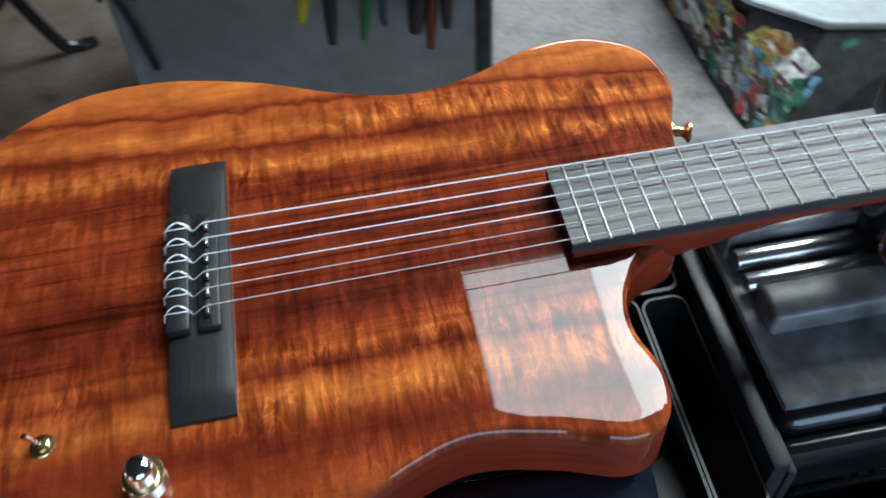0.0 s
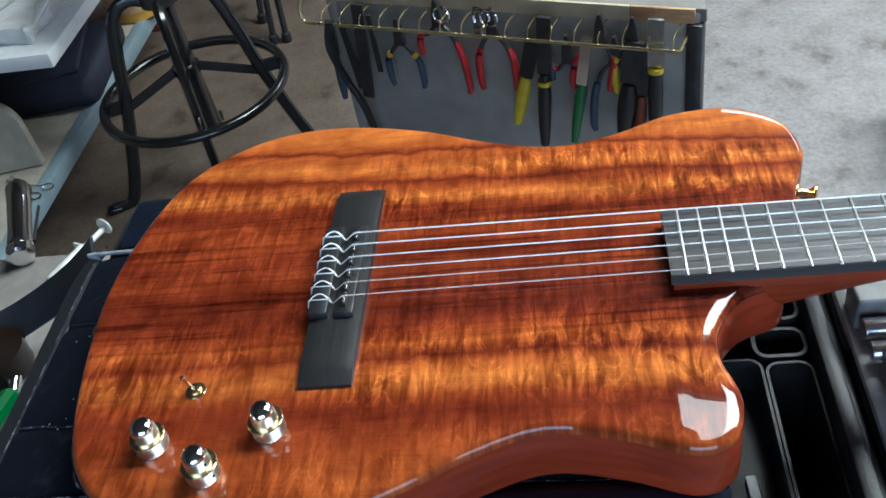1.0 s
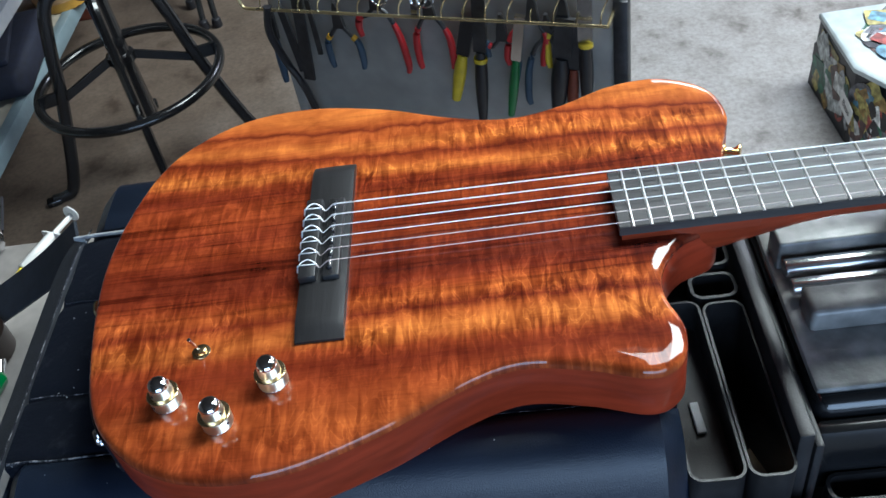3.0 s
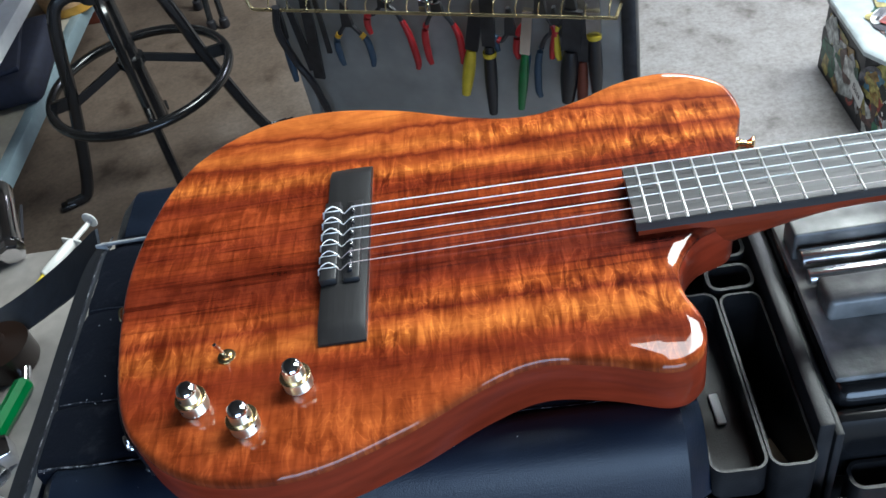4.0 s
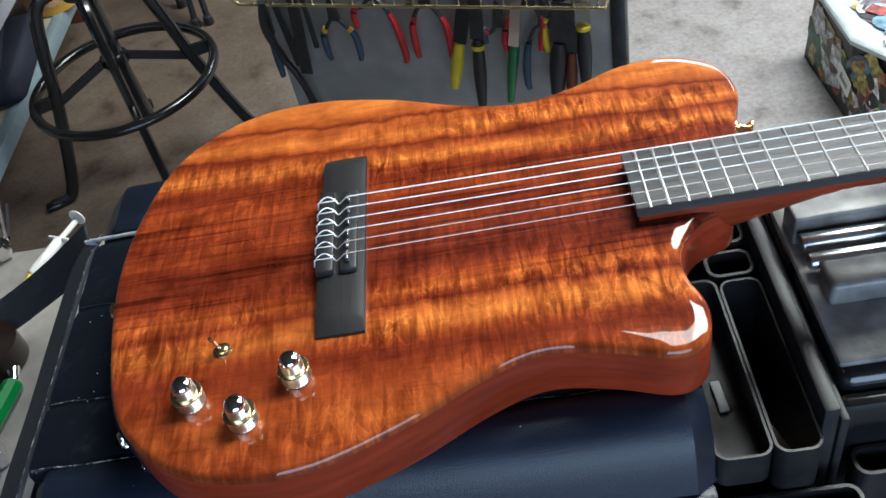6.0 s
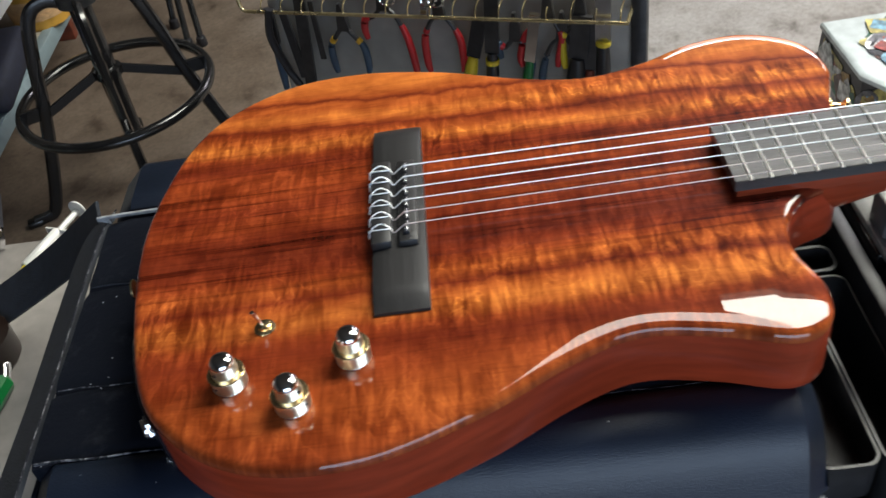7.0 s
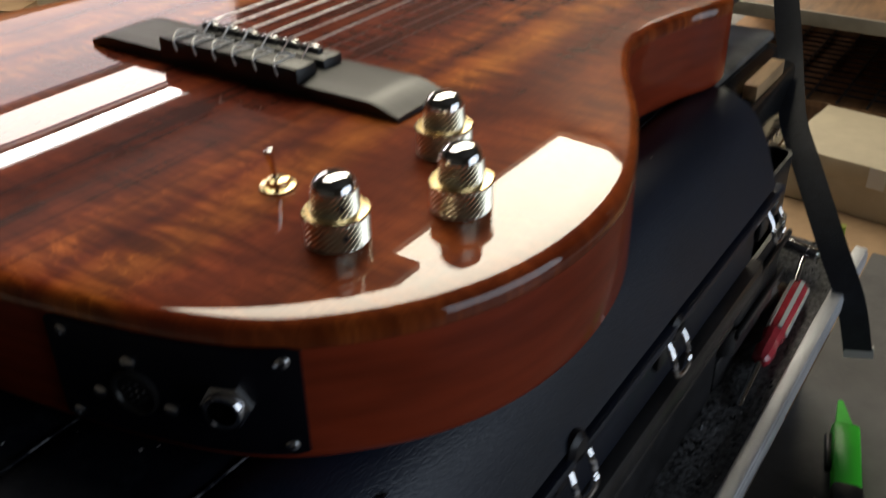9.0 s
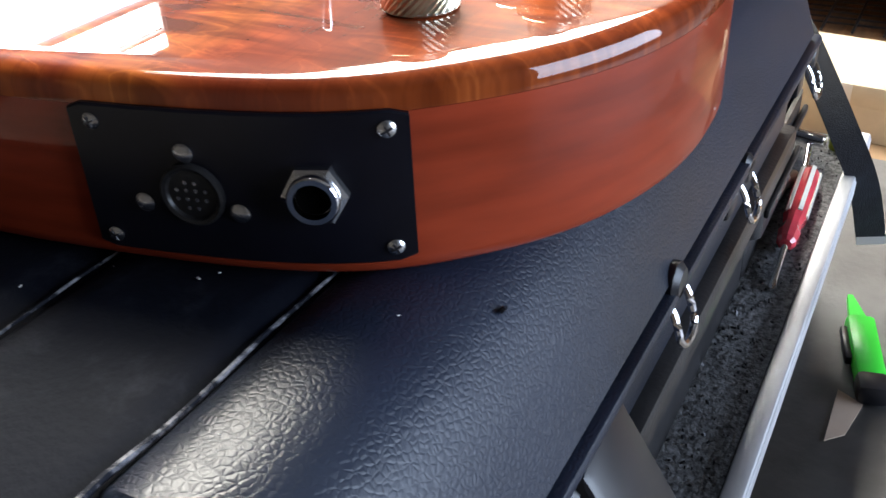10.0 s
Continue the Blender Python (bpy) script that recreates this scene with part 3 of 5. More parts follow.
for y, z in ((-0.0787, -0.0105), (-0.1398, -0.0105), (-0.1398, -0.0390), (-0.0777, -0.0392)):
    sc = part("screw", lathe([(0.0020, 0.0), (0.0020, 0.0004), (0.0014, 0.0009), (0.0003, 0.0011)], 18, on_plate(y, z)), M_STEEL, plate)
    for a in (25, 115):
        part("screw_slot", box(-0.0013, 0.0013, -0.0002, 0.0002, 0.0008, 0.0013, m=on_plate(y, z) @ pose(0, 0, 0, 0, 0, a)), M_BLACKPL, sc, smooth=False)
jack = part("jack_nut", lathe([(0.0074, 0.0), (0.0074, 0.0022), (0.0062, 0.0028)], 6, on_plate(-0.1262, -0.0245)), M_STEEL, plate, "chrome hexagonal jack nut", smooth=False)
bmj = join(lathe([(0.0058, 0.0026), (0.0058, 0.0042), (0.0054, 0.0047), (0.0042, 0.0047), (0.0040, 0.0032), (0.0040, 0.0004)], 28, on_plate(-0.1262, -0.0245)))
part("jack_sleeve", bmj, M_CHROME, jack)
# matt near-black disc, painted as the shade deep inside the jack
part("jack_hole_shade", lathe([(0.00395, 0.0029), (0.0002, 0.0029)], 24, on_plate(-0.1262, -0.0245)), M_HOLESHADE, jack)
din = part("round_socket", lathe([(0.0076, 0.0), (0.0076, 0.0012), (0.0070, 0.0017), (0.0062, 0.0014), (0.0058, 0.0006)], 32, on_plate(-0.0997, -0.0262)), M_PLASTIC, plate, "black multi-pin round socket")
for px, py in [(dx * 0.0023, dy * 0.0023) for dy in (-1.4, -0.45, 0.5, 1.3) for dx in (-1.5, -0.5, 0.5, 1.5) if abs(dx) + abs(dy) < 2.4]:
    part("pin_hole", lathe([(0.0005, 0.0008), (0.0005, 0.0011)], 8, on_plate(-0.0997, -0.0262) @ Matrix.Translation((px, py, 0))), M_STEEL, din)
for y, z in ((-0.0876, -0.0294), (-0.1097, -0.0302), (-0.0992, -0.0163)):
    part("screw", lathe([(0.0024, 0.0), (0.0024, 0.0006), (0.0016, 0.0013), (0.0003, 0.0015)], 16, on_plate(y, z)), M_STEEL, plate)


# ---- materials of the surroundings ----
M_GRIT = mat("gritty_black_mat", (0.12, 0.12, 0.125), 0.75, vary=0.8, scale=350, bump=0.9, bump_scale=380, stain=0.3, stain_scale=20)
M_ALU = mat("worn_aluminium", (0.66, 0.67, 0.70), 0.48, 0.7, vary=0.18, scale=90, stain=0.3, stain_scale=14, stretch=(0.2, 1, 1))
M_GREYTOP = mat("worn_grey_surface", (0.085, 0.082, 0.082), 0.55, vary=0.2, scale=35, stain=0.4, stain_scale=7, bump=0.2, bump_scale=150)
M_PAPER = mat("torn_brown_paper", (0.42, 0.32, 0.25), 0.8, vary=0.1, stain=0.15)
M_LIME = mat("lime_green_plastic", (0.06, 0.80, 0.05), 0.35, vary=0.05)
M_RED = mat("red_handle", (0.42, 0.015, 0.02), 0.35, vary=0.12)
M_CLEARRED = mat("translucent_red_plastic", (0.55, 0.05, 0.07), 0.12, coat=0.6, vary=0.15, scale=60)
M_YELLOW = mat("yellow_handle", (0.62, 0.48, 0.02), 0.4, vary=0.12)
M_DRILLY = mat("orange_yellow_plastic", (0.70, 0.40, 0.02), 0.4, vary=0.1)
M_BLUEH = mat("slate_blue_grip", (0.035, 0.065, 0.11), 0.5, vary=0.15)
M_GREENH = mat("green_handle", (0.01, 0.16, 0.035), 0.3, coat=0.3, vary=0.1)
M_DARKST = mat("dark_tool_steel", (0.06, 0.06, 0.065), 0.4, 0.7, vary=0.25)
M_BRASS = mat("brassy_wire", (0.62, 0.52, 0.30), 0.28, 0.9, vary=0.15)
M_BLACKEN = mat("black_enamel", (0.010, 0.010, 0.011), 0.22, coat=0.4, vary=0.3, stain=0.2, bump=0.06, bump_scale=120)
M_NAVY = mat("navy_nylon", (0.006, 0.008, 0.022), 0.75, vary=0.3, scale=60, bump=0.35, bump_scale=80)
M_PALEBL = mat("pale_blue_paint", (0.20, 0.26, 0.29), 0.5, vary=0.08, stain=0.2)
M_CREAM = mat("cream_card", (0.52, 0.44, 0.31), 0.7, vary=0.06, stain=0.1)
M_BUCKET = mat("yellow_bucket", (0.42, 0.23, 0.03), 0.45, vary=0.1, stain=0.2)
M_RUST = mat("rust_red_paint", (0.16, 0.035, 0.015), 0.6, vary=0.3, stain=0.3)
M_BAG = mat("black_nylon_bag", (0.009, 0.009, 0.010), 0.6, vary=0.3, scale=60, bump=0.3, bump_scale=300)
M_GREENM = mat("machine_green", (0.11, 0.17, 0.12), 0.45, vary=0.12, stain=0.25)
M_BLUEP = mat("blue_plastic", (0.03, 0.13, 0.42), 0.4, vary=0.1, stain=0.1)
M_GLASSG = mat("dark_green_glass", (0.01, 0.05, 0.02), 0.08, coat=0.5)
M_STRAP = mat("blue_black_strap", (0.013, 0.016, 0.024), 0.7, vary=0.3, scale=120, bump=0.4, bump_scale=900)
M_DARKW = mat("dark_brown_bottle", (0.012, 0.006, 0.004), 0.3, coat=0.2)
M_CLEARP = mat("cloudy_clear_plastic", (0.62, 0.62, 0.60), 0.25, coat=0.3, vary=0.05)
M_PIPING = mat("worn_grey_piping", (0.30, 0.31, 0.33), 0.6, vary=0.4, scale=90)
M_SILVERL = mat("silver_blue_label", (0.22, 0.26, 0.33), 0.35, 0.3, vary=0.05)
M_TEALD = mat("dark_blue_ink", (0.010, 0.022, 0.06), 0.5)
M_LBLUE = mat("light_blue_ink", (0.25, 0.50, 0.72), 0.5)
M_PADCLOTH = dusty("dusty_navy_cloth", (0.004, 0.0055, 0.011), (0.030, 0.032, 0.043), 42, 0.54, 0.86, 0.75)
M_SEAM = dusty("dusty_seam", (0.014, 0.016, 0.024), (0.40, 0.40, 0.44), 150, 0.47, 0.66, 0.8)
M_SATIN = mat("scuffed_satin_grey", (0.075, 0.074, 0.075), 0.34, vary=0.2, scale=60, stain=0.35, stain_scale=16, bump=0.1, bump_scale=300)
M_PLATE = mat("worn_grey_plate", (0.21, 0.207, 0.20), 0.33, vary=0.25, scale=45, stain=0.55, stain_scale=22, bump=0.12, bump_scale=260)
M_LIDRIM = mat("pale_lid_rim", (0.42, 0.46, 0.48), 0.4, vary=0.1, stain=0.25)
M_DUSTWH = mat("dusty_white_paint", (0.36, 0.33, 0.27), 0.6, vary=0.1, stain=0.25, stain_scale=6)
M_PLY = mat("brown_board", (0.23, 0.12, 0.055), 0.6, vary=0.25, scale=16, stretch=(1, 6, 1), stain=0.3, stain_scale=4)


def solid(name, bm, material, label, category, group="", kind="", smooth=True):
    return tagged(obj_of(name, bm, material, smooth), label, category, group, kind)


# ---- the room ----
solid("floor", box(-4, 6, -4, 5.5, FLOOR - 0.1, FLOOR), M_CONCRETE, "stained bare concrete workshop floor", "floor", kind="structure")


def wall_with_hole(name, along, at, a0, a1, z0, z1, h0, h1, hz0, hz1, thick):
    """A wall in the x (along=0) or y (along=1) direction with one opening."""
    bms = []
    for u0, u1, w0, w1 in ((a0, h0, z0, z1), (h1, a1, z0, z1), (h0, h1, z0, hz0), (h0, h1, hz1, z1)):
        if u1 - u0 > 0.01 and w1 - w0 > 0.01:
            bms.append(box(u0, u1, at, at + thick, w0, w1) if along == 0 else box(at, at + thick, u0, u1, w0, w1))
    return solid(name, join(*bms), M_WALL, "plain painted workshop wall", "wall", kind="structure", smooth=False)


wall_with_hole("wall_north", 0, 5.5, -4, 6, FLOOR, CEIL, 1.2, 5.2, 1.55, 2.70, 0.15)
wall_with_hole("wall_south", 0, -4.15, -4, 6, FLOOR, CEIL, -0.8, 2.8, FLOOR, 1.9, 0.15)
wall_with_hole("wall_west", 1, -4.15, -4.15, 5.65, FLOOR, CEIL, 0, 0, 0, 0, 0.15)
wall_with_hole("wall_east", 1, 6.0, -4.15, 5.65, FLOOR, CEIL, 0, 0, 0, 0, 0.15)
C0, C1 = CEIL, CEIL + 0.1
bms = [box(-4, 0.47, -4, 5.5, C0, C1), box(0.47, 5.9, -4, 0.85, C0, C1), box(0.47, 1.07, 2.15, 5.5, C0, C1), box(1.07, 3.6, 2.53, 5.5, C0, C1), box(3.6, 5.9, 2.76, 5.5, C0, C1), box(5.9, 6.0, -4, 5.5, C0, C1)]
solid("ceiling", join(*bms), M_WALL, "plain ceiling with a long roof light", "ceiling", kind="structure", smooth=False)
win = thing("window_1", (3.2, 5.5, 2.125), "long high workshop window with metal bars", "window", kind="structure")
part("window_frame", join(box(-2.0, 2.0, 0, 0.04, -0.575, -0.53), box(-2.0, 2.0, 0, 0.04, 0.54, 0.575), box(-2.0, 2.0, 0, 0.04, 0.395, 0.425), box(-2.0, 2.0, 0, 0.04, 0.10, 0.14)), M_GREYMETAL, win, smooth=False)
for k in range(2):
    part("mullion", box(-2.0 + 3.96 * k, -1.96 + 3.96 * k, -0.005, 0.035, -0.53, 0.54), M_GREYMETAL, win, smooth=False)

# ---- the workbench ----
bench = thing("workbench", (0, 0, -0.275), "dark workbench with a worn aluminium front edge", "workbench")
part("bench_top", box(-0.95, 0.47, -0.196, 0.31, -0.035, 0.0), M_BENCHTOP, bench)
part("bench_return", box(0.47, 0.60, 0.02, 0.15, -0.035, 0.0), M_BENCHTOP, bench)
part("grit_mat", box(-0.60, 0.465, -0.192, -0.1385, 0.0, 0.004, 0.001), M_GRIT, bench, "gritty black rubber mat")
part("edge_strip", join(box(-0.75, 0.465, -0.204, -0.1965, -0.006, 0.008, 0.002), box(-0.75, 0.465, -0.203, -0.1925, 0.004, 0.011, 0.002)), M_ALU, bench, "worn aluminium edge strip")
part("raised_board", box(-0.92, -0.262, -0.12, 0.305, 0.0, 0.054, 0.004), M_BENCHTOP, bench, "thick grey board on the bench")
for x, y in ((-0.9, -0.14), (-0.9, 0.26), (0.43, -0.14), (0.43, 0.26), (0.56, 0.10)):
    part("leg", box(x - 0.03, x + 0.03, y - 0.03, y + 0.03, FLOOR + 0.275, -0.035, 0.004), M_WHITE, bench, "white painted wooden leg")
low = thing("lower_bench", (0.1, -0.45, -0.405), "worn grey lower bench top beside the workbench", "bench")
part("top", box(-0.9, 0.62, -0.35, 0.270, -0.03, 0, 0.003), M_GREYTOP, low)
for x, y in ((-0.85, -0.3), (-0.85, 0.18), (0.57, -0.3), (0.57, 0.18)):
    part("leg", box(x - 0.025, x + 0.025, y - 0.025, y + 0.025, FLOOR + 0.405, -0.03, 0.003), M_GREYMETAL, low)

# ---- grit and swarf on the mat ----
random.seed(5)
bm = bmesh.new()
for k in range(420):
    x, y, s = random.uniform(-0.25, 0.46), random.uniform(-0.189, -0.153), random.uniform(0.0004, 0.0016)
    m = Matrix.Translation((x, y, -0.2706)) @ Euler((random.random() * 3, random.random() * 3, random.random() * 3)).to_matrix().to_4x4() @ Matrix.Diagonal((s * random.uniform(1, 3), s, s * 0.6, 1))
    bmesh.ops.create_cube(bm, size=1, matrix=m)
solid("metal_swarf", bm, M_DARKST, "dark grit and metal swarf scattered on the mat", "swarf", kind="stuff", smooth=False)

# ---- the plastic tool case under the vinyl case ----
tc = thing("tool_case", (0, 0, -0.275), "open black plastic tool case with divided trays", "tool case")
part("case_base", box(-0.250, 0.222, -0.158, 0.20, 0.0, 0.118, 0.006), M_PLASTIC, tc, "black plastic case base")
part("base_lip", join(box(-0.252, 0.224, -0.176, -0.155, 0.098, 0.116, 0.004), box(-0.252, 0.224, -0.164, -0.157, 0.060, 0.066, 0.002)), M_PLASTIC, tc, "moulded lip with a worn edge")


def tray(name, x0, x1, y0, y1, z0, z1, w=0.0028, r=0.010):
    """An open tray: floor, rounded walls with a rolled rim."""
    out, inn = rounded(x0, x1, y0, y1, r), rounded(x0 + w, x1 - w, y0 + w, y1 - w, max(r - w, 0.002))
    bm = bmesh.new()
    loops = [[bm.verts.new((p.x, p.y, z)) for p in pts] for pts, z in ((out, z0), (out, z1 - 0.002), (out, z1), (inn, z1), (inn, z1 - 0.002), (inn, z0 + w))]
    n = len(out)
    for a, b in zip(loops, loops[1:]):
        for k in range(n):
            bm.faces.new((a[k], a[(k + 1) % n], b[(k + 1) % n], b[k]))
    bm.faces.new(loops[0])
    bm.faces.new(loops[-1])
    return part(name, bm, M_PLASTIC, tc)


tray("tray", 0.226, 0.266, -0.140, 0.024, 0.112, 0.146, 0.0020)
tray("tray", 0.267, 0.300, -0.140, 0.020, 0.031, 0.146, 0.0020)
tray("tray", 0.262, 0.300, 0.024, 0.052, 0.085, 0.146)
tray("tray", 0.220, 0.300, 0.056, 0.130, 0.085, 0.150)
tray("tray", 0.230, 0.326, -0.164, -0.142, 0.030, 0.098)
tray("tray", 0.328, 0.430, -0.138, -0.114, 0.030, 0.098)
part("outer_shell", box(0.224, 0.325, -0.158, 0.14, 0.001, 0.029, 0.004), M_PLASTIC, tc)
part("rib", box(0.226, 0.326, -0.168, -0.1645, 0.050, 0.056, 0.0015), M_PLASTIC, tc)
part("rib", box(0.226, 0.326, -0.168, -0.1645, 0.080, 0.086, 0.0015), M_PLASTIC, tc)
part("hinge_rail", box(0.301, 0.312, -0.125, 0.11, 0.030, 0.166, 0.002), M_PLASTIC, tc, "long black rail with a rubbed edge")
part("hinge_rail", box(0.3135, 0.320, -0.125, 0.11, 0.030, 0.152, 0.002), M_PLASTIC, tc)

# small things in the trays
solid("white_wedge", box(-0.0035, 0.0035, -0.014, 0.014, 0, 0.003, 0.001, m=pose(0.2475, -0.068, -0.160, 0, 0, 2)), M_WHITE, "small white plastic wedge lying in a tray", "wedge")
solid("paper_scrap", box(-0.013, 0.013, -0.016, 0.016, 0, 0.0012, m=pose(0.284, -0.092, -0.205, 22, 8, 30)), M_CREAM, "crumpled white paper scrap in a tray", "paper", smooth=False)
solid("brown_paper", box(-0.012, 0.012, -0.012, 0.012, 0, 0.001, m=pose(0.284, -0.118, -0.212, -6, 5, 12)), M_PAPER, "brown paper scrap in a tray", "paper", smooth=False)
solid("eraser_block", box(-0.012, 0.012, -0.006, 0.006, 0, 0.008, 0.0015, m=pose(0.360, -0.126, -0.239, 0, 0, 35)), M_CREAM, "small cream block in a tray", "block")
solid("plastic_scraper", join(box(-0.030, 0.012, -0.004, 0.004, 0, 0.003, 0.001, m=pose(0.395, -0.127, -0.232, 0, -14, 14)), box(0.010, 0.026, -0.008, 0.008, 0, 0.003, 0.001, m=pose(0.395, -0.127, -0.232, 0, -14, 14))), M_CLEARP, "pale plastic scraper lying in a tray", "scraper")
solid("grey_cylinder", lathe([(0.006, 0), (0.007, 0.002), (0.007, 0.058), (0.006, 0.060)], 20, pose(0.250, -0.153, -0.232, 0, 90, 0)), M_GREYMETAL, "short grey cylinder lying in a tray", "cylinder")

# ---- the machine with a chromed holder to which the neck reaches ----
mc = thing("black_machine", (0.32, 0, -0.275), "scuffed black metal machine with two bright rails", "machine")
part("body", box(0.001, 0.18, -0.098, 0.017, 0.0, 0.160, 0.012, 3), M_BLACKEN, mc)
part("top_plate", box(0.002, 0.18, -0.090, 0.145, 0.1605, 0.168, 0.004), M_PLATE, mc, "scuffed worn grey top plate")
part("rear_body", box(0.001, 0.18, 0.019, 0.145, 0.036, 0.160, 0.006), M_BLACKEN, mc)
for y0, y1, h, d in ((0.026, 0.052, 0.196, 0.002), (-0.040, -0.012, 0.190, 0.004)):
    part("bar", box(0.006 if y0 > 0 else 0.012, 0.098, y0, y1, 0.168, h, d, 3), M_PLATE, mc, "satin grey bar")
part("stop_block", box(0.055, 0.085, 0.085, 0.120, 0.168, 0.182, 0.003), M_BLACKPL, mc)
for y, r in ((0.016, 0.0075), (-0.0035, 0.0065)):
    part("bright_rail", lathe([(r * 0.9, 0), (r, 0.001), (r, 0.090), (r * 0.9, 0.091)], 24, pose(0.008, y, 0.180, 0, 90)), M_STEEL, mc)
part("front_lip", box(0.0, 0.18, -0.112, -0.098, 0.070, 0.146, 0.006), M_BLACKEN, mc)
for k in range(11):
    part("slot", box(0.05 + 0.012 * k, 0.057 + 0.012 * k, -0.1135, -0.111, 0.090, 0.095), M_STEEL, mc, smooth=False)
solid("wood_strip", box(0, 0.068, -0.0055, 0.0055, 0, 0.012, 0.001, m=pose(0.392, -0.1052, -0.129)), M_WOODT, "raw wooden strip wedged along the machine's front", "strip")

# a black toolbox on the machine's plate with a drawbolt and a silvery label
tb = thing("black_toolbox", (0.422, -0.027, -0.107), "black toolbox with a chrome latch and silver label", "toolbox", rz=-5)
part("body", box(0, 0.142, 0.0, 0.095, 0, 0.080, 0.004), M_SATIN, tb, "dark grey satin box body")
part("end_panel", box(-0.003, 0.0, 0.026, 0.092, 0.004, 0.077, 0.001), M_BLACKPL, tb, "black end panel")
part("lid", box(-0.003, 0.145, -0.003, 0.098, 0.0805, 0.118, 0.005), M_SATIN, tb)
part("end_handle", tube(smooth_path([(-0.002, 0.040, 0.052), (-0.009, 0.041, 0.042), (-0.010, 0.048, 0.039), (-0.010, 0.066, 0.039), (-0.009, 0.073, 0.042), (-0.002, 0.074, 0.052)], 5), 0.0034, 8), M_SATIN, tb)
part("latch", tube(smooth_path([(-0.002, 0.022, 0.050), (-0.006, 0.023, 0.032), (-0.007, 0.019, 0.026), (-0.007, 0.008, 0.026), (-0.006, 0.004, 0.032), (-0.002, 0.005, 0.050)], 4), 0.0018, 8), M_CHROME, tb)
part("latch_plate", box(-0.003, 0.0, 0.004, 0.023, 0.040, 0.058, 0.001), M_DARKST, tb)
lab = part("label", slab([Vector(p) for p in ((0.003, 0.0, 0), (0.139, 0.0, 0), (0.139, 0.070, 0), (0.070, 0.070, 0), (0.055, 0.064, 0), (0.032, 0.040, 0))], [(0, 0.0015), (0, 0.0)]), M_SILVERL, tb, "silvery blue label with dark stripes", smooth=False)
lab.matrix_local = pose(0, -0.0003, 0.008, 90, 0, 0)
for z, h in ((0.016, 0.007), (0.026, 0.003)):
    part("stripe", box(0.012, 0.138, -0.0030, -0.0020, z, z + h), M_TEALD, lab, smooth=False).matrix_local = lab.matrix_local.inverted()
part("word_bar", box(0.018, 0.052, -0.0036, -0.0031, 0.018, 0.0215), M_WHITE, lab, smooth=False).matrix_local = lab.matrix_local.inverted()
part("round_mark", lathe([(0.007, 0.0018), (0.0001, 0.0019)], 20, pose(0.078, 0.058, 0)), M_TEALD, lab)

# ---- the vinyl case on which the guitar lies ----
vc = thing("vinyl_case", (0, 0, -0.158), "blue-black vinyl padded case with chrome latches", "case")


def cushion(name, x0, x1, y0, y1, z0, z1, r, puff, front=False):
    """A padded panel with rounded rim and slightly swollen top."""
    bm = bmesh.new()
    nx, ny = 26, 10
    grid = []
    for i in range(nx + 1):
        row = []
        for j in range(ny + 1):
            u, v = i / nx, j / ny
            x, y = x0 + (x1 - x0) * u, y0 + (y1 - y0) * v
            ex, ey = min(u, 1 - u) * (x1 - x0), min(v, 1 - v) * (y1 - y0)
            drop = 0.0
            for e in (ex, ey):
                if e < r:
                    drop += r - math.sqrt(max(0, r * r - (r - e) ** 2))
            z = z1 - drop + puff * (math.sin(math.pi * u) * math.sin(math.pi * v)) ** 0.5
            z += 0.0007 * noise.noise(Vector((x * 30, y * 30, 3)))
            row.append(bm.verts.new((x, y, max(z, z0 + 0.001))))
        grid.append(row)
    for i in range(nx):
        for j in range(ny):
            bm.faces.new((grid[i][j], grid[i + 1][j], grid[i + 1][j + 1], grid[i][j + 1]))
    edge = [grid[i][0] for i in range(nx + 1)] + [grid[nx][j] for j in range(1, ny + 1)] + [grid[i][ny] for i in range(nx - 1, -1, -1)] + [grid[0][j] for j in range(ny - 1, 0, -1)]
    lowv = [bm.verts.new((v.co.x, v.co.y, z0)) for v in edge]
    n = len(edge)
    for k in range(n):
        bm.faces.new((edge[k], edge[(k + 1) % n], lowv[(k + 1) % n], lowv[k]))
    bm.faces.new(lowv)
    return part(name, bm, M_PADCLOTH if name == "pad" else M_VINYL, vc)


# front roll: its section bends over to the front
sec = [(-0.1234, 0.1055), (-0.1260, 0.1078), (-0.133, 0.1086), (-0.141, 0.1082), (-0.149, 0.1060), (-0.156, 0.1018), (-0.162, 0.0955), (-0.167, 0.0875), (-0.171, 0.0780), (-0.175, 0.0670), (-0.178, 0.0580), (-0.172, 0.0540), (-0.124, 0.0540)]
bm = bmesh.new()
rings = []
for i in range(31):
    u = i / 30
    x = -0.234 + 0.453 * u
    e = min(x + 0.234, 0.219 - x)
    d = 0.0 if e > 0.016 else 0.016 - math.sqrt(max(0, 0.016 ** 2 - (0.016 - e) ** 2))
    rings.append([bm.verts.new((x, y + (d * 0.7 if y < -0.13 else 0), max(0.054, z - d) + 0.0006 * noise.noise(Vector((x * 24, y * 40, 1))))) for y, z in sec])
for a, b in zip(rings, rings[1:]):
    n = len(sec)
    for k in range(n):
        bm.faces.new((a[k], a[(k + 1) % n], b[(k + 1) % n], b[k]))
bm.faces.new(rings[0])
bm.faces.new(rings[-1])
part("front_roll", bm, M_VINYL, vc, "rolled vinyl front edge")
for y0, y1 in ((-0.1232, -0.0680), (-0.0680, 0.0250), (0.0250, 0.100)):
    cushion("pad", -0.236, 0.218, y0, y1, 0.054, 0.1078, 0.0028, 0.0006)
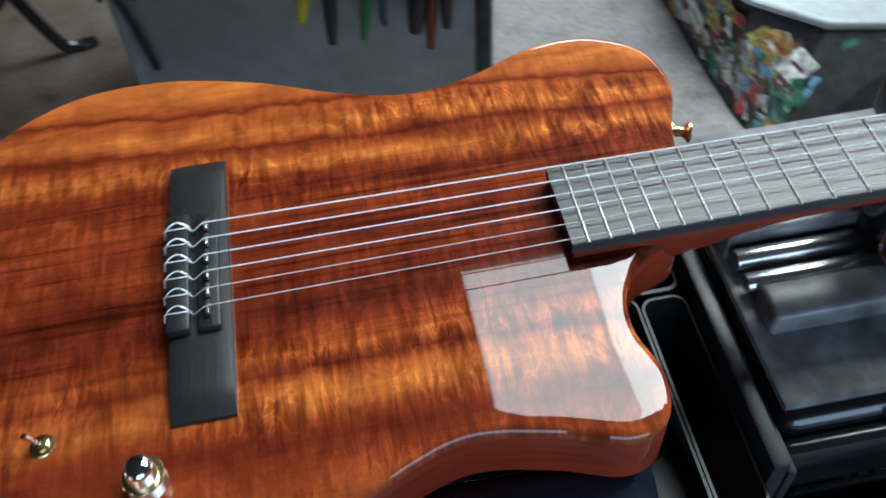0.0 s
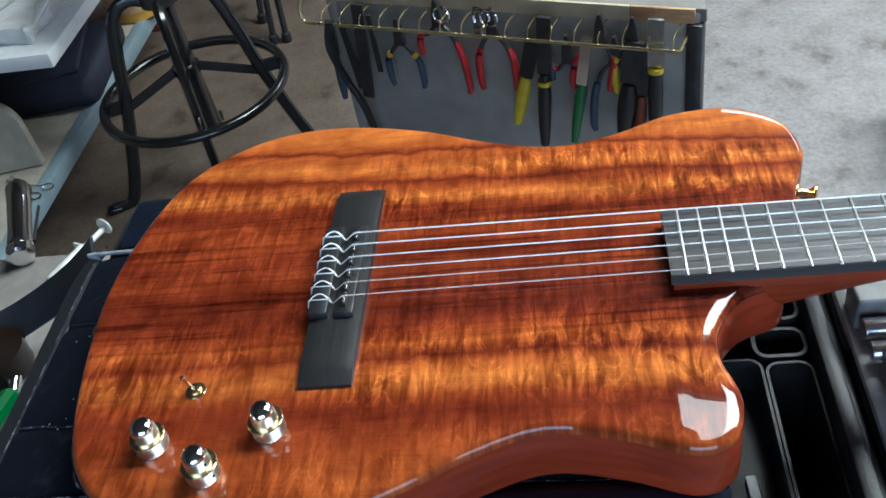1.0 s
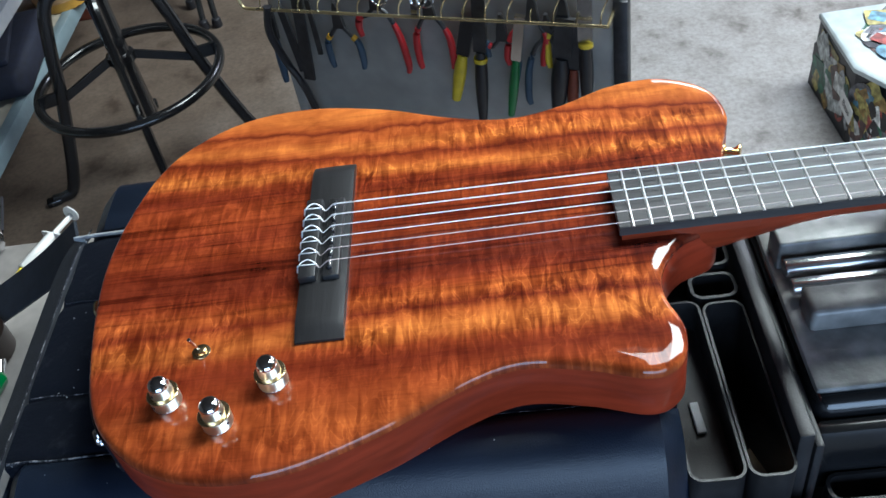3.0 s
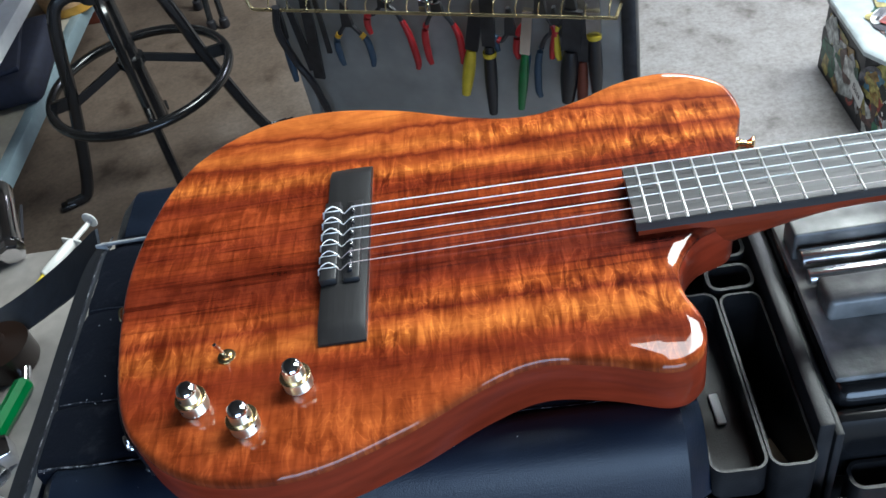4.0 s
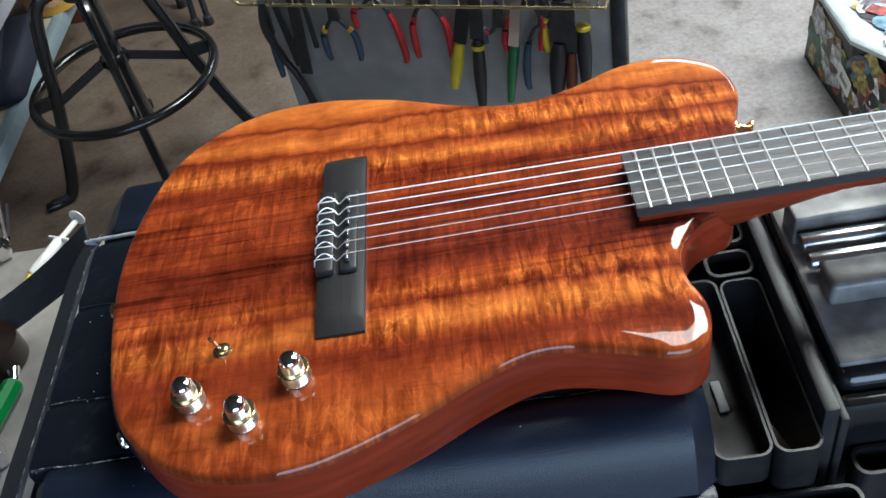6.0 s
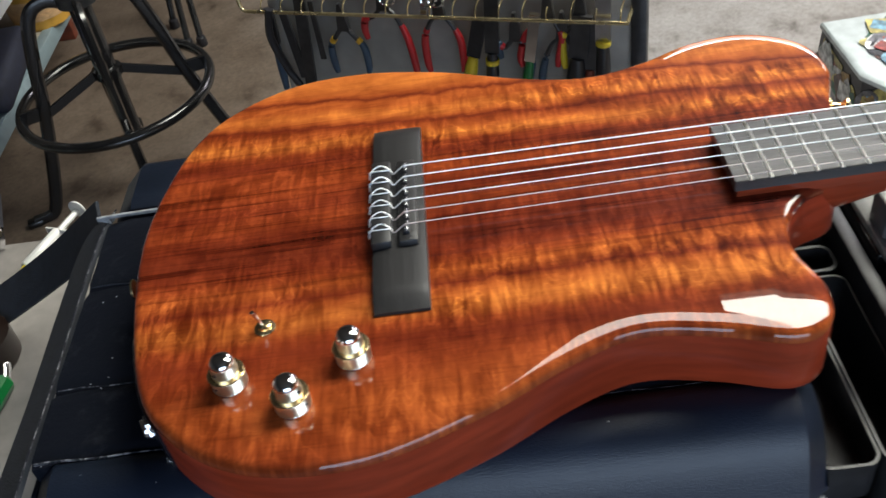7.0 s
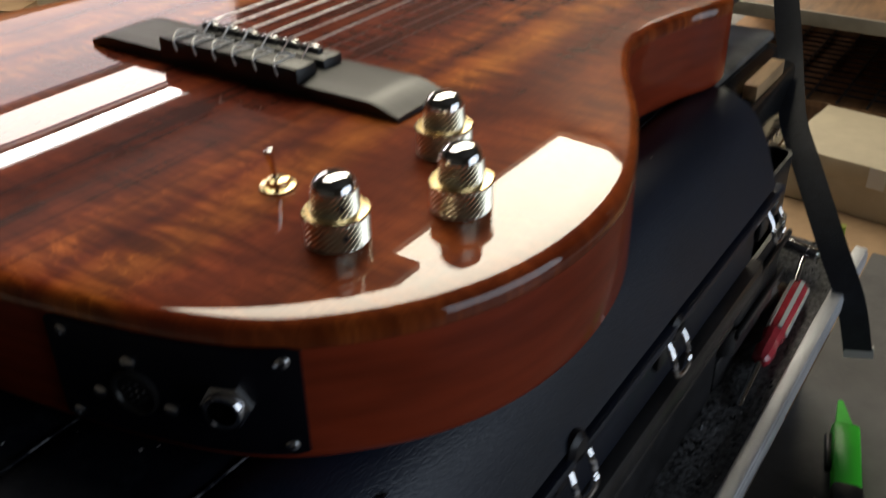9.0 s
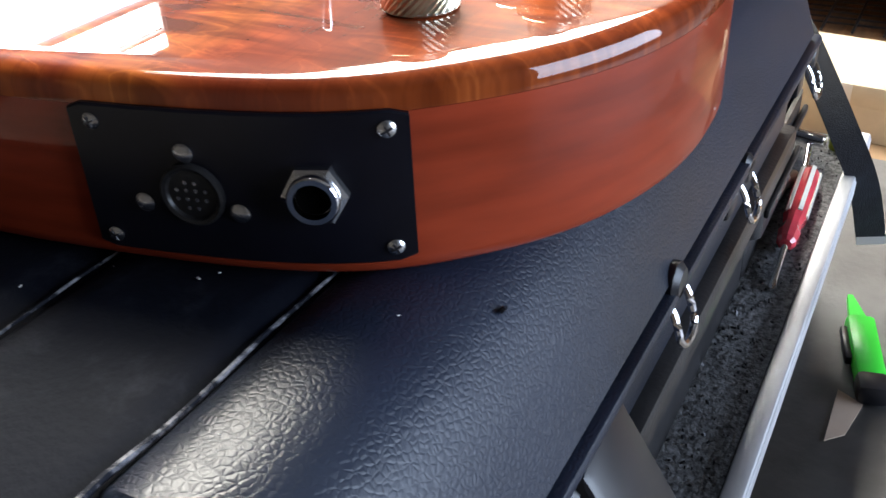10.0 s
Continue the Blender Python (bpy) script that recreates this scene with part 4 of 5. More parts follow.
cushion("rear_pad", -0.240, 0.214, 0.104, 0.178, 0.050, 0.107, 0.016, 0.002)
part("lower_wall", box(-0.230, 0.214, -0.170, 0.172, 0.0, 0.0545, 0.004), M_VINYL, vc)
for y in (-0.123, -0.068, 0.025):
    thick = [0.0002 + 0.0008 * max(0.0, 1 - k / 14) ** 2 for k in range(31)] if y == -0.123 else 0.0004
    part("seam", tube([(-0.232 + 0.45 * k / 30, y + 0.0006 * math.sin(k * 1.7), 0.1070 + 0.0004 * math.sin(k * 2.3)) for k in range(31)], thick, 6), M_SEAM if y != 0.025 else M_VINYL, vc, "dusty stitched seam")
part("piping", tube(smooth_path([(-0.238, 0.097, 0.085), (-0.237, 0.100, 0.104), (-0.225, 0.101, 0.109), (0.0, 0.101, 0.1085), (0.215, 0.101, 0.107)], 6), 0.0016, 8), M_PIPING, vc, "pale grey piping")
part("hem", box(-0.232, 0.216, -0.181, -0.170, 0.049, 0.055, 0.002), M_VINYL, vc)
part("side_flap", strip([(-0.239, -0.17 + 0.27 * k / 10, 0.050 + 0.003 * math.sin(k)) for k in range(11)], 0.07, 0.003, (0, 0, 1)), M_VINYL, vc)


def latch(x, z):
    lt = part("latch", box(-0.008, 0.008, -0.004, 0.0, -0.012, 0.014, 0.002), M_BLACKPL, vc, "black drawbolt latch with chrome loop")
    lt.location = (x, -0.172, z)
    part("loop", tube(smooth_path([(-0.007, -0.005, 0.008), (-0.0075, -0.009, 0.002), (-0.0075, -0.012, -0.007), (-0.004, -0.013, -0.0105), (0.004, -0.013, -0.0105), (0.0075, -0.012, -0.007), (0.0075, -0.009, 0.002), (0.007, -0.005, 0.008)], 4), 0.0014, 8), M_CHROME, lt)
    part("hood", lathe([(0.0065, 0.0), (0.007, 0.001), (0.007, 0.006), (0.005, 0.008)], 20, pose(0, -0.001, 0.010, 90)), M_BLACKPL, lt)


for x, z in ((-0.128, 0.030), (-0.040, 0.046), (0.058, 0.040), (0.205, 0.036)):
    latch(x, z)
part("loose_flap", box(-0.022, 0.022, -0.006, 0.0, -0.030, 0.030, 0.004, m=pose(-0.105, -0.186, 0.022, -28, 0, 12)), M_BLACKPL, vc, "hanging black latch flap")
part("nick", box(-0.002, 0.002, -0.0004, 0.0004, -0.0008, 0.0008, m=pose(-0.130, -0.1602, 0.0985, 40, 30, 20)), M_BLACKPL, vc)
solid("belt_strap", strip(smooth_path([(-0.60, 0.060, -0.214), (-0.52, 0.112, -0.209), (-0.440, 0.164, -0.200), (-0.398, 0.175, -0.185), (-0.342, 0.170, -0.150), (-0.290, 0.145, -0.105), (-0.250, 0.110, -0.064)], 6), 0.040, 0.0025, (0.25, -0.75, -0.35)), M_STRAP, "wide black strap running off the case", "strap")
ss = thing("side_strap", (-0.255, 0, -0.068), "black strap lying along the case side", "strap")
run = [Vector(p) - Vector((-0.255, 0, -0.068)) for p in smooth_path([(-0.244, 0.112, -0.060), (-0.252, 0.090, -0.064), (-0.255, 0.030, -0.068), (-0.255, -0.05, -0.070), (-0.256, -0.12, -0.071), (-0.258, -0.20, -0.080)], 6)]
part("webbing", strip(run, 0.030, 0.003, (0.85, 0, 0.55)), M_STRAP, ss)
part("stitching", tube([p + Vector((0.0105, 0, 0.0085)) for p in run], 0.0006, 6), M_SEAM, ss, "dusty grey stitching")
random.seed(8)
bm = bmesh.new()
for k in range(110):
    x, y, q = random.uniform(-0.232, 0.10), random.uniform(-0.150, 0.02), random.uniform(0.00015, 0.0006)
    if -0.125 < y < -0.121:
        continue
    m = Matrix.Translation((x, y, -0.158 + 0.1088)) @ Euler((0, 0, random.random() * 6)).to_matrix().to_4x4() @ Matrix.Diagonal((q * random.uniform(1, 2.5), q, 0.0002, 1))
    bmesh.ops.create_cube(bm, size=1, matrix=m)
solid("dust_flecks", bm, M_WHITE, "pale dust flecks lying on the case", "dust", kind="stuff", smooth=False)

# ---- on the front mat and the lower bench ----
sd = thing("screwdriver", (0.263, -0.176, -0.2615), "red and clear handled screwdriver lying on the mat", "screwdriver", rz=2)
part("handle", lathe([(0.004, 0), (0.0065, 0.003), (0.0075, 0.014), (0.0062, 0.024), (0.0080, 0.036), (0.0084, 0.088), (0.0080, 0.102), (0.0065, 0.108), (0.002, 0.110)], 10, pose(0.0, 0, 0, 0, 90)), M_CLEARRED, sd, "faceted translucent red handle", smooth=False)
for k in range(3):
    part("clear_stripe", strip([(0.036, 0.0072 * math.cos(0.9 + k), 0.0072 * math.sin(0.9 + k)), (0.104, 0.0072 * math.cos(0.9 + k), 0.0072 * math.sin(0.9 + k))], 0.003, 0.003, (0, -math.sin(0.9 + k), math.cos(0.9 + k))), M_CLEARP, sd, "pale clear plastic facet")
part("shaft", lathe([(0.0022, 0), (0.0022, 0.040), (0.0030, 0.046), (0.0010, 0.048)], 10, pose(0.002, 0, 0, 0, -98)), M_CHROME, sd)
th = thing("t_handle", (0.415, -0.159, -0.2660), "chrome T-handle driver lying on the mat", "driver", rz=0)
part("bar", lathe([(0.0040, 0), (0.0050, 0.001), (0.0050, 0.032), (0.0040, 0.033)], 18, pose(0.005, 0.016, 0.012, 90, 0, -14)), M_CHROME, th)
part("bar_end", lathe([(0.0051, 0), (0.0051, 0.003)], 18, pose(0.0058, 0.0185, 0.012, 90, 0, -14)), M_BLACKPL, th)
part("stem", lathe([(0.0024, 0), (0.0026, 0.070)], 10, pose(0.002, -0.004, 0.010, 0, -98, 6)), M_CHROME, th)
solid("small_bottle", lathe([(0.007, 0), (0.008, 0.002), (0.008, 0.022), (0.004, 0.028), (0.004, 0.036)], 18, pose(0.330, -0.1530, -0.262, 0, 88, -4)), M_GREYMETAL, "small grey bottle lying on the mat", "bottle")
solid("cream_tube", lathe([(0.0050, 0), (0.006, 0.001), (0.006, 0.026), (0.005, 0.027)], 14, pose(0.344, -0.1495, -0.265, 0, 90, -30)), M_CREAM, "short cream plastic tube on the mat", "tube")
solid("green_yellow_bottle", lathe([(0.006, 0), (0.007, 0.002), (0.007, 0.020), (0.004, 0.026), (0.004, 0.034)], 16, pose(0.440, -0.182, -0.271)), mat("olive_yellow_plastic", (0.30, 0.34, 0.02), 0.35, vary=0.1), "small olive yellow bottle at the bench end", "bottle")
kn = thing("utility_knife", (0.36, -0.236, -0.404), "bright green and black utility knife on the lower bench", "knife", rz=14)
part("body", box(-0.048, 0.034, -0.011, 0.011, 0.001, 0.016, 0.004), M_LIME, kn, "bright green body")
part("grip", box(-0.062, -0.040, -0.012, 0.012, 0.0, 0.018, 0.005), M_BLACKPL, kn)
part("slider", box(-0.02, 0.022, 0.0105, 0.016, 0.004, 0.012, 0.002), M_BLACKPL, kn)
part("tip", slab([Vector(p) for p in ((0.033, -0.006, 0), (0.066, 0.002, 0), (0.066, 0.006, 0), (0.033, 0.008, 0))], [(0, 0.012), (0, 0.006)]), M_LIME, kn, smooth=False)
solid("torn_paper", slab([Vector(p) for p in ((0.10, -0.252, 0), (0.16, -0.236, 0), (0.195, -0.238, 0), (0.172, -0.252, 0), (0.196, -0.262, 0), (0.125, -0.268, 0))], [(0, -0.4035), (0, -0.4045)]), M_PAPER, "torn strip of brown paper on the lower bench", "paper", smooth=False)
solid("paper_corner", slab([Vector(p) for p in ((0.25, -0.226, 0), (0.31, -0.226, 0), (0.30, -0.245, 0), (0.262, -0.238, 0))], [(0, -0.4035), (0, -0.4045)]), M_PAPER, "torn paper corner under the knife", "paper", smooth=False)
hs = thing("hanging_strap", (0.54, -0.115, -0.193), "blue-black webbing strap hanging over the bench end", "strap")
run = [Vector(p) - Vector((0.54, -0.115, -0.193)) for p in smooth_path([(0.665, -0.020, 0.10), (0.625, -0.044, 0.0), (0.575, -0.069, -0.073), (0.528, -0.095, -0.123), (0.492, -0.111, -0.147), (0.457, -0.127, -0.167), (0.423, -0.153, -0.191), (0.392, -0.186, -0.231), (0.386, -0.209, -0.271), (0.396, -0.222, -0.321)], 6)]
part("webbing", strip(run, 0.021, 0.003, (0.25, -1.0, 0.15)), M_STRAP, hs)
part("end_tip", strip([run[-1] + Vector((0.0003, 0.0006, 0.006)), run[-1] + Vector((-0.0005, -0.001, -0.003))], 0.022, 0.0045, (0.25, -1.0, 0.15)), M_CLEARP, hs, "frayed pale end")


# ---- boxes and shelves beyond the bench end ----
cb = thing("large_cardboard_box", (1.0, -0.35, FLOOR), "large closed brown cardboard box on the floor", "cardboard box", rz=-8)
part("carton", box(-0.28, 0.45, -0.45, 0.36, 0, 0.555, 0.004), M_CARD, cb)
part("top_flap", box(-0.28, 0.45, -0.04, 0.36, 0.556, 0.560), M_CARD, cb)
for y, z, w in ((0.10, 0.47, 0.10), (0.10, 0.43, 0.06), (-0.10, 0.47, 0.05)):
    part("print_bar", box(-0.2815, -0.2802, y - w, y, z, z + 0.022), M_PLY, cb, "faded printed bar", smooth=False)
cc = thing("cream_carton", (1.15, -0.08, -0.540), "low cream cardboard carton on a larger box", "carton", rz=-6)
part("carton", box(-0.09, 0.10, -0.20, 0.085, 0, 0.070, 0.003), M_CREAM, cc)
part("lid", box(-0.093, 0.103, -0.203, 0.088, 0.052, 0.085, 0.003), M_CREAM, cc)
part("tape", box(-0.0936, -0.0931, -0.07, -0.045, 0.053, 0.084), M_CLEARP, cc, "strip of pale tape", smooth=False)

sh = thing("shelf_rack", (1.35, -0.35, FLOOR), "metal rack with brown boards and clutter", "shelf")
part("board", box(0.0, 0.45, -0.6, 0.65, 0.745, 0.765, 0.002), M_PLY, sh)
part("shelf_edge", box(-0.006, -0.001, -0.6, 0.65, 0.743, 0.767, 0.001), M_DUSTWH, sh, "pale metal shelf edge")
part("board", box(0.0, 0.45, -0.6, 0.65, 0.60, 0.612, 0.002), M_PLY, sh)
part("back_board", box(0.45, 0.47, -0.6, 0.65, 0.0, 1.6), M_PLY, sh, "brown fibreboard back")
for y in (-0.6, 0.60):
    part("post", box(-0.005, 0.03, y, y + 0.04, 0, 1.5, 0.003), M_WHITE, sh)
for k in range(12):
    part("long_wire", tube([(0.05 + 0.03 * k, -0.1, 0.613), (0.05 + 0.03 * k, 0.55, 0.613)], 0.0025, 6), M_DARKST, sh)
for k in range(14):
    part("cross_wire", tube([(0.0, -0.1 + 0.05 * k, 0.616), (0.42, -0.1 + 0.05 * k, 0.616)], 0.0025, 6), M_DARKST, sh)
solid("black_carton", box(-0.10, 0.10, -0.16, 0.16, 0, 0.13, 0.004, m=pose(1.52, -0.32, FLOOR + 0.613)), M_BLACKPL, "black box on the metal rack", "box")
solid("brown_pot", lathe([(0.04, 0), (0.06, 0.01), (0.07, 0.08), (0.055, 0.10), (0.05, 0.10), (0.06, 0.08)], 24, pose(1.55, -0.10, FLOOR + 0.765)), M_RUST, "brown clay pot on the rack", "pot")

# ---- tool cart with tools hung on its front rail ----
CART = pose(0.3136, 0.8742, 0.0258, 0, 0, -20) @ Matrix.Scale(0.94, 4)
cart = thing("tool_cart", (0, 0, 0), "grey steel tool cart with a cluttered top", "tool cart")
cart.matrix_world = CART @ Matrix.Translation((0, 0, FLOOR))


def skewed(bm):
    """The cart's right end runs back at a slant."""
    for v in bm.verts:
        if v.co.x > -0.2 and v.co.y > 0.07:
            v.co.x -= 0.36 * (v.co.y - 0.06)
    return bm


part("front_panel", box(-0.70, 0.020, 0.060, 0.075, -0.036, 0.690, 0.003), M_GREYMETAL, cart, "grey painted steel front")
part("cabinet", skewed(box(-0.695, 0.010, 0.076, 0.66, -0.036, 0.665, 0.004)), M_GREYMETAL, cart)
part("side_post", box(-0.002, 0.026, 0.050, 0.080, -0.036, 0.672, 0.004), M_DARKST, cart)
part("side_post", box(-0.715, -0.690, 0.050, 0.080, -0.036, 0.672, 0.004), M_GREYMETAL, cart)
part("top", skewed(box(-0.725, 0.030, 0.062, 0.68, 0.672, 0.698, 0.004)), M_BENCHTOP, cart, "stained grey top")
part("top_lip", box(-0.725, -0.10, 0.055, 0.062, 0.670, 0.699, 0.002), M_CREAM, cart, "pale dusty front lip")
part("wood_block", box(-0.10, 0.012, 0.055, 0.062, 0.672, 0.699, 0.002), M_WOODT, cart, "bare wood end of the lip")
part("rail", join(tube([(-0.722, 0.0, 0.651), (0.0, 0.0, 0.651)], 0.0036, 10), tube(smooth_path([(-0.722, 0.0, 0.651), (-0.740, 0.0, 0.655), (-0.746, 0.004, 0.680), (-0.742, 0.03, 0.70), (-0.72, 0.06, 0.70)], 5), 0.0036, 10),
                   tube([(0.0, 0.0, 0.651), (0.0, 0.06, 0.651)], 0.0036, 10)), M_BRASS, cart, "brassy wire tool rail")
for k in range(17):
    x = -0.70 + 0.043 * k
    part("peg", tube(smooth_path([(x, 0.06, 0.668), (x, 0.03, 0.672), (x, 0.006, 0.668), (x, -0.001, 0.652)], 3), 0.0016, 6), M_BRASS, cart)
for x, y in ((-0.66, 0.12), (-0.03, 0.12), (-0.66, 0.60), (-0.25, 0.60)):
    part("caster", lathe([(0.028, -0.012), (0.030, -0.008), (0.030, 0.008), (0.028, 0.012)], 20, pose(x, y, -0.0675, 0, 90)), M_BLACKPL, cart)
part("cable", tube(smooth_path([(-0.680, -0.004, 0.66), (-0.692, -0.006, 0.60), (-0.674, 0.0, 0.52), (-0.655, 0.01, 0.45), (-0.645, 0.03, 0.30)], 6), 0.008, 8), M_BLACKPL, cart, "black cable hanging at the cart corner")


def hung(name, label, category):
    """A tool hung on the rail; its parts are given in the cart's own directions, z over the floor."""
    t = new(name)
    t.empty_display_size = 0.02
    t.matrix_world = CART @ Matrix.Translation((0, 0, FLOOR))
    return tagged(t, label, category, "tools hung on the cart rail")


def pliers(xa, za, xb, zb, xc, zc, grip, collar, label):
    """Pivot at a, ends of the two grips at b and c."""
    t = hung("pliers", label, "pliers")
    y = 0.022
    part("jaw", slab([Vector(p) for p in ((-0.013, 0.0, 0), (0.013, 0.0, 0), (0.009, 0.035, 0), (0.003, 0.058, 0), (-0.003, 0.058, 0), (-0.009, 0.035, 0))], [(0.001, 0.005), (0, 0.003), (0, -0.003), (0.001, -0.005)]), M_DARKST, t).matrix_local = pose(xa, y, za, 90)
    for sx, (xe, ze) in ((-1, (xb, zb)), (1, (xc, zc))):
        mid = (xa + (xe - xa) * 0.5 + sx * 0.018, y - 0.002, (za + ze) / 2 + 0.012)
        pts = smooth_path([(xa + sx * 0.006, y, za + 0.004), ((xa + mid[0]) / 2 + sx * 0.004, y - 0.001, za - 0.014), mid, (xe + sx * 0.003, y - 0.002, ze + 0.02), (xe, y - 0.002, ze)], 5)
        k = len(pts) // 3
        part("shank", tube(pts[: k + 1], 0.0046, 8), M_DARKST, t)
        n = len(pts) - k
        part("grip", tube(pts[k:], [0.0052 + 0.0022 * math.sin(math.pi * min(1, i / n + 0.12)) for i in range(n)], 10), grip, t)
        if collar:
            part("collar", tube(pts[k - 1: k + 2], 0.0066, 10), collar, t, "yellow collar")
    return t


pliers(-0.545, 0.604, -0.577, 0.511, -0.510, 0.512, M_BLUEH, M_DRILLY, "small pliers with slate blue grips on the rail")
pliers(-0.346, 0.640, -0.379, 0.523, -0.312, 0.528, M_RED, None, "pliers with dark red grips on the rail")
pliers(-0.455, 0.650, -0.497, 0.590, -0.411, 0.510, M_RED, None, "cutters with long dark red grips on the rail")
pliers(-0.143, 0.642, -0.195, 0.545, -0.129, 0.548, M_RED, None, "pliers with one red grip showing on the rail")
pliers(-0.205, 0.596, -0.235, 0.560, -0.185, 0.505, M_BLUEH, M_RED, "slim pliers with blue grips and red collars")
pliers(-0.118, 0.600, -0.160, 0.456, -0.098, 0.470, M_BLUEH, None, "long blue gripped pliers on the rail")
pliers(-0.085, 0.640, -0.115, 0.545, -0.070, 0.550, M_YELLOW, None, "pliers with yellow grips on the rail")


def bar_tool(name, label, category, pts, width, thick, material, handle=None, ring=None, ringz=0):
    t = hung(name, label, category)
    y = 0.016
    a, b = Vector((pts[0][0], y, pts[0][1])), Vector((pts[1][0], y - 0.004, pts[1][1]))
    cut = 0.42 if handle else 1.0
    part("blade", strip([a, a.lerp(b, cut)], width, thick, (1, 0, 0)), material, t, smooth=False)
    if handle:
        p = [a.lerp(b, cut + (1 - cut) * k / 8) for k in range(9)]
        part("handle", tube(p, [width * (0.34 + 0.16 * math.sin(math.pi * (k / 8) ** 0.8)) for k in range(9)], 12), handle, t)
    if ring:
        q = a.lerp(b, ringz)
        part("ring", tube([q, q.lerp(b, 0.06)], width * 0.52, 12), ring, t)
    return t


bar_tool("long_cutters", "long dark cutters with slate blue grips", "cutters", ((-0.694, 0.650), (-0.700, 0.470)), 0.018, 0.008, M_DARKST, M_BLUEH)
bar_tool("flat_file", "flat grey steel file hung on the rail", "file", ((-0.620, 0.690), (-0.640, 0.480)), 0.024, 0.006, M_DARKST)
bar_tool("narrow_file", "narrow dark file hung on the rail", "file", ((-0.600, 0.668), (-0.598, 0.545)), 0.010, 0.005, M_DARKST)
bar_tool("black_file", "black handled tool hung on the rail", "file", ((-0.665, 0.648), (-0.650, 0.500)), 0.016, 0.006, M_DARKST)
bar_tool("yellow_snips", "snips with a yellow and black grip", "snips", ((-0.268, 0.640), (-0.314, 0.459)), 0.026, 0.008, M_BLACKPL, M_YELLOW)
bar_tool("crescent_wrench", "adjustable wrench with a black rubber grip", "wrench", ((-0.241, 0.690), (-0.262, 0.414)), 0.026, 0.009, M_DARKST, M_BLACKPL, M_YELLOW, 0.47)
bar_tool("nut_driver", "nut driver with a steel shaft and green handle", "nut driver", ((-0.164, 0.655), (-0.201, 0.430)), 0.020, 0.011, M_CHROME, M_GREENH)
bar_tool("black_snips", "snips with wide black grips on the rail", "snips", ((-0.080, 0.655), (-0.104, 0.455)), 0.036, 0.010, M_DARKST, M_BLACKPL)
bar_tool("wooden_tool", "tool with a brown wooden handle", "chisel", ((-0.062, 0.640), (-0.078, 0.42)), 0.022, 0.006, M_DARKST, M_RUST)
bar_tool("yellow_black_driver", "screwdriver with a yellow and black handle", "screwdriver", ((-0.043, 0.700), (-0.046, 0.470)), 0.027, 0.008, M_STEEL, M_BLACKPL, M_YELLOW, 0.40)
bar_tool("ring_spanner", "chrome ring spanner hung under the cart top", "spanner", ((-0.37, 0.700), (-0.372, 0.645)), 0.012, 0.004, M_CHROME)
for x in (-0.44, -0.36, -0.345):
    t = hung("key_ring", "shiny steel ring hung on the rail", "ring")
    part("loop", tube([(x + 0.016 * math.cos(a), 0.012, 0.682 + 0.016 * math.sin(a)) for a in [2 * math.pi * k / 20 for k in range(20)]], 0.0024, 6, closed=True), M_CHROME, t)


# on the cart's top
def on_cart(name, x, y, label, category, rz=0.0, z=0.698):
    t = new(name)
    t.empty_display_size = 0.02
    t.matrix_world = CART @ Matrix.Translation((x, y, FLOOR + z)) @ pose(0, 0, 0, 0, 0, rz)
    return tagged(t, label, category)


wb = on_cart("white_box", -0.114, 0.194, "flat white carton with a light blue label", "carton", -13)
part("carton", box(-0.072, 0.072, -0.055, 0.055, 0, 0.030, 0.002), M_WHITE, wb)
part("label", box(0.005, 0.055, -0.040, 0.045, 0.0301, 0.0308), M_LBLUE, wb, "light blue printed patch", smooth=False)
for k in range(3):
    part("print_bar", box(-0.060 + 0.002 * k, -0.010 - 0.01 * k, -0.030 + 0.022 * k, -0.022 + 0.022 * k, 0.0301, 0.0306), M_PALEBL, wb, smooth=False)
ys = on_cart("stubby_driver", -0.042, 0.215, "yellow and black screwdriver standing upright", "screwdriver")
part("handle", lathe([(0.014, 0.0), (0.016, 0.004), (0.012, 0.020), (0.013, 0.050), (0.016, 0.085), (0.017, 0.105), (0.012, 0.118), (0.004, 0.121)], 16), M_DRILLY, ys)
part("foot", lathe([(0.0165, 0.001), (0.0185, 0.002), (0.0185, 0.014), (0.0165, 0.018)], 16), M_BLACKPL, ys)
for a in (0, 180):
    part("grip_pad", box(-0.006, 0.006, -0.019, -0.012, 0.030, 0.100, 0.003, m=pose(0, 0, 0, 0, 0, a + 70)), M_BLACKPL, ys)
# a loose green lid with a raised rim, lying flat on the cart
gl = on_cart("green_lid", -0.232, 0.285, "round green plastic lid lying flat", "coaster")
part("disc", lathe([(0.040, 0), (0.042, 0.004), (0.042, 0.010), (0.036, 0.011), (0.035, 0.008), (0.001, 0.008)], 32), M_GREENH, gl)
gun = on_cart("glue_gun", -0.40, 0.27, "black hand tool lying on the cart", "hand tool", 8)
part("barrel", lathe([(0.010, 0), (0.014, 0.01), (0.016, 0.10), (0.012, 0.16), (0.006, 0.18)], 16, pose(-0.09, 0, 0.016, 0, 90)), M_BLACKPL, gun)
part("handle", box(-0.10, -0.06, -0.05, 0.012, 0, 0.024, 0.008), M_BLACKPL, gun)
bk = on_cart("cream_tray", -0.515, 0.300, "shallow cream card tray with a dark red pad", "tray", 4)
part("tray", join(box(-0.085, 0.085, -0.05, 0.05, 0, 0.004), box(-0.085, 0.085, -0.05, -0.045, 0.004, 0.020), box(-0.085, -0.080, -0.045, 0.05, 0.004, 0.020)), M_CREAM, bk, smooth=False)
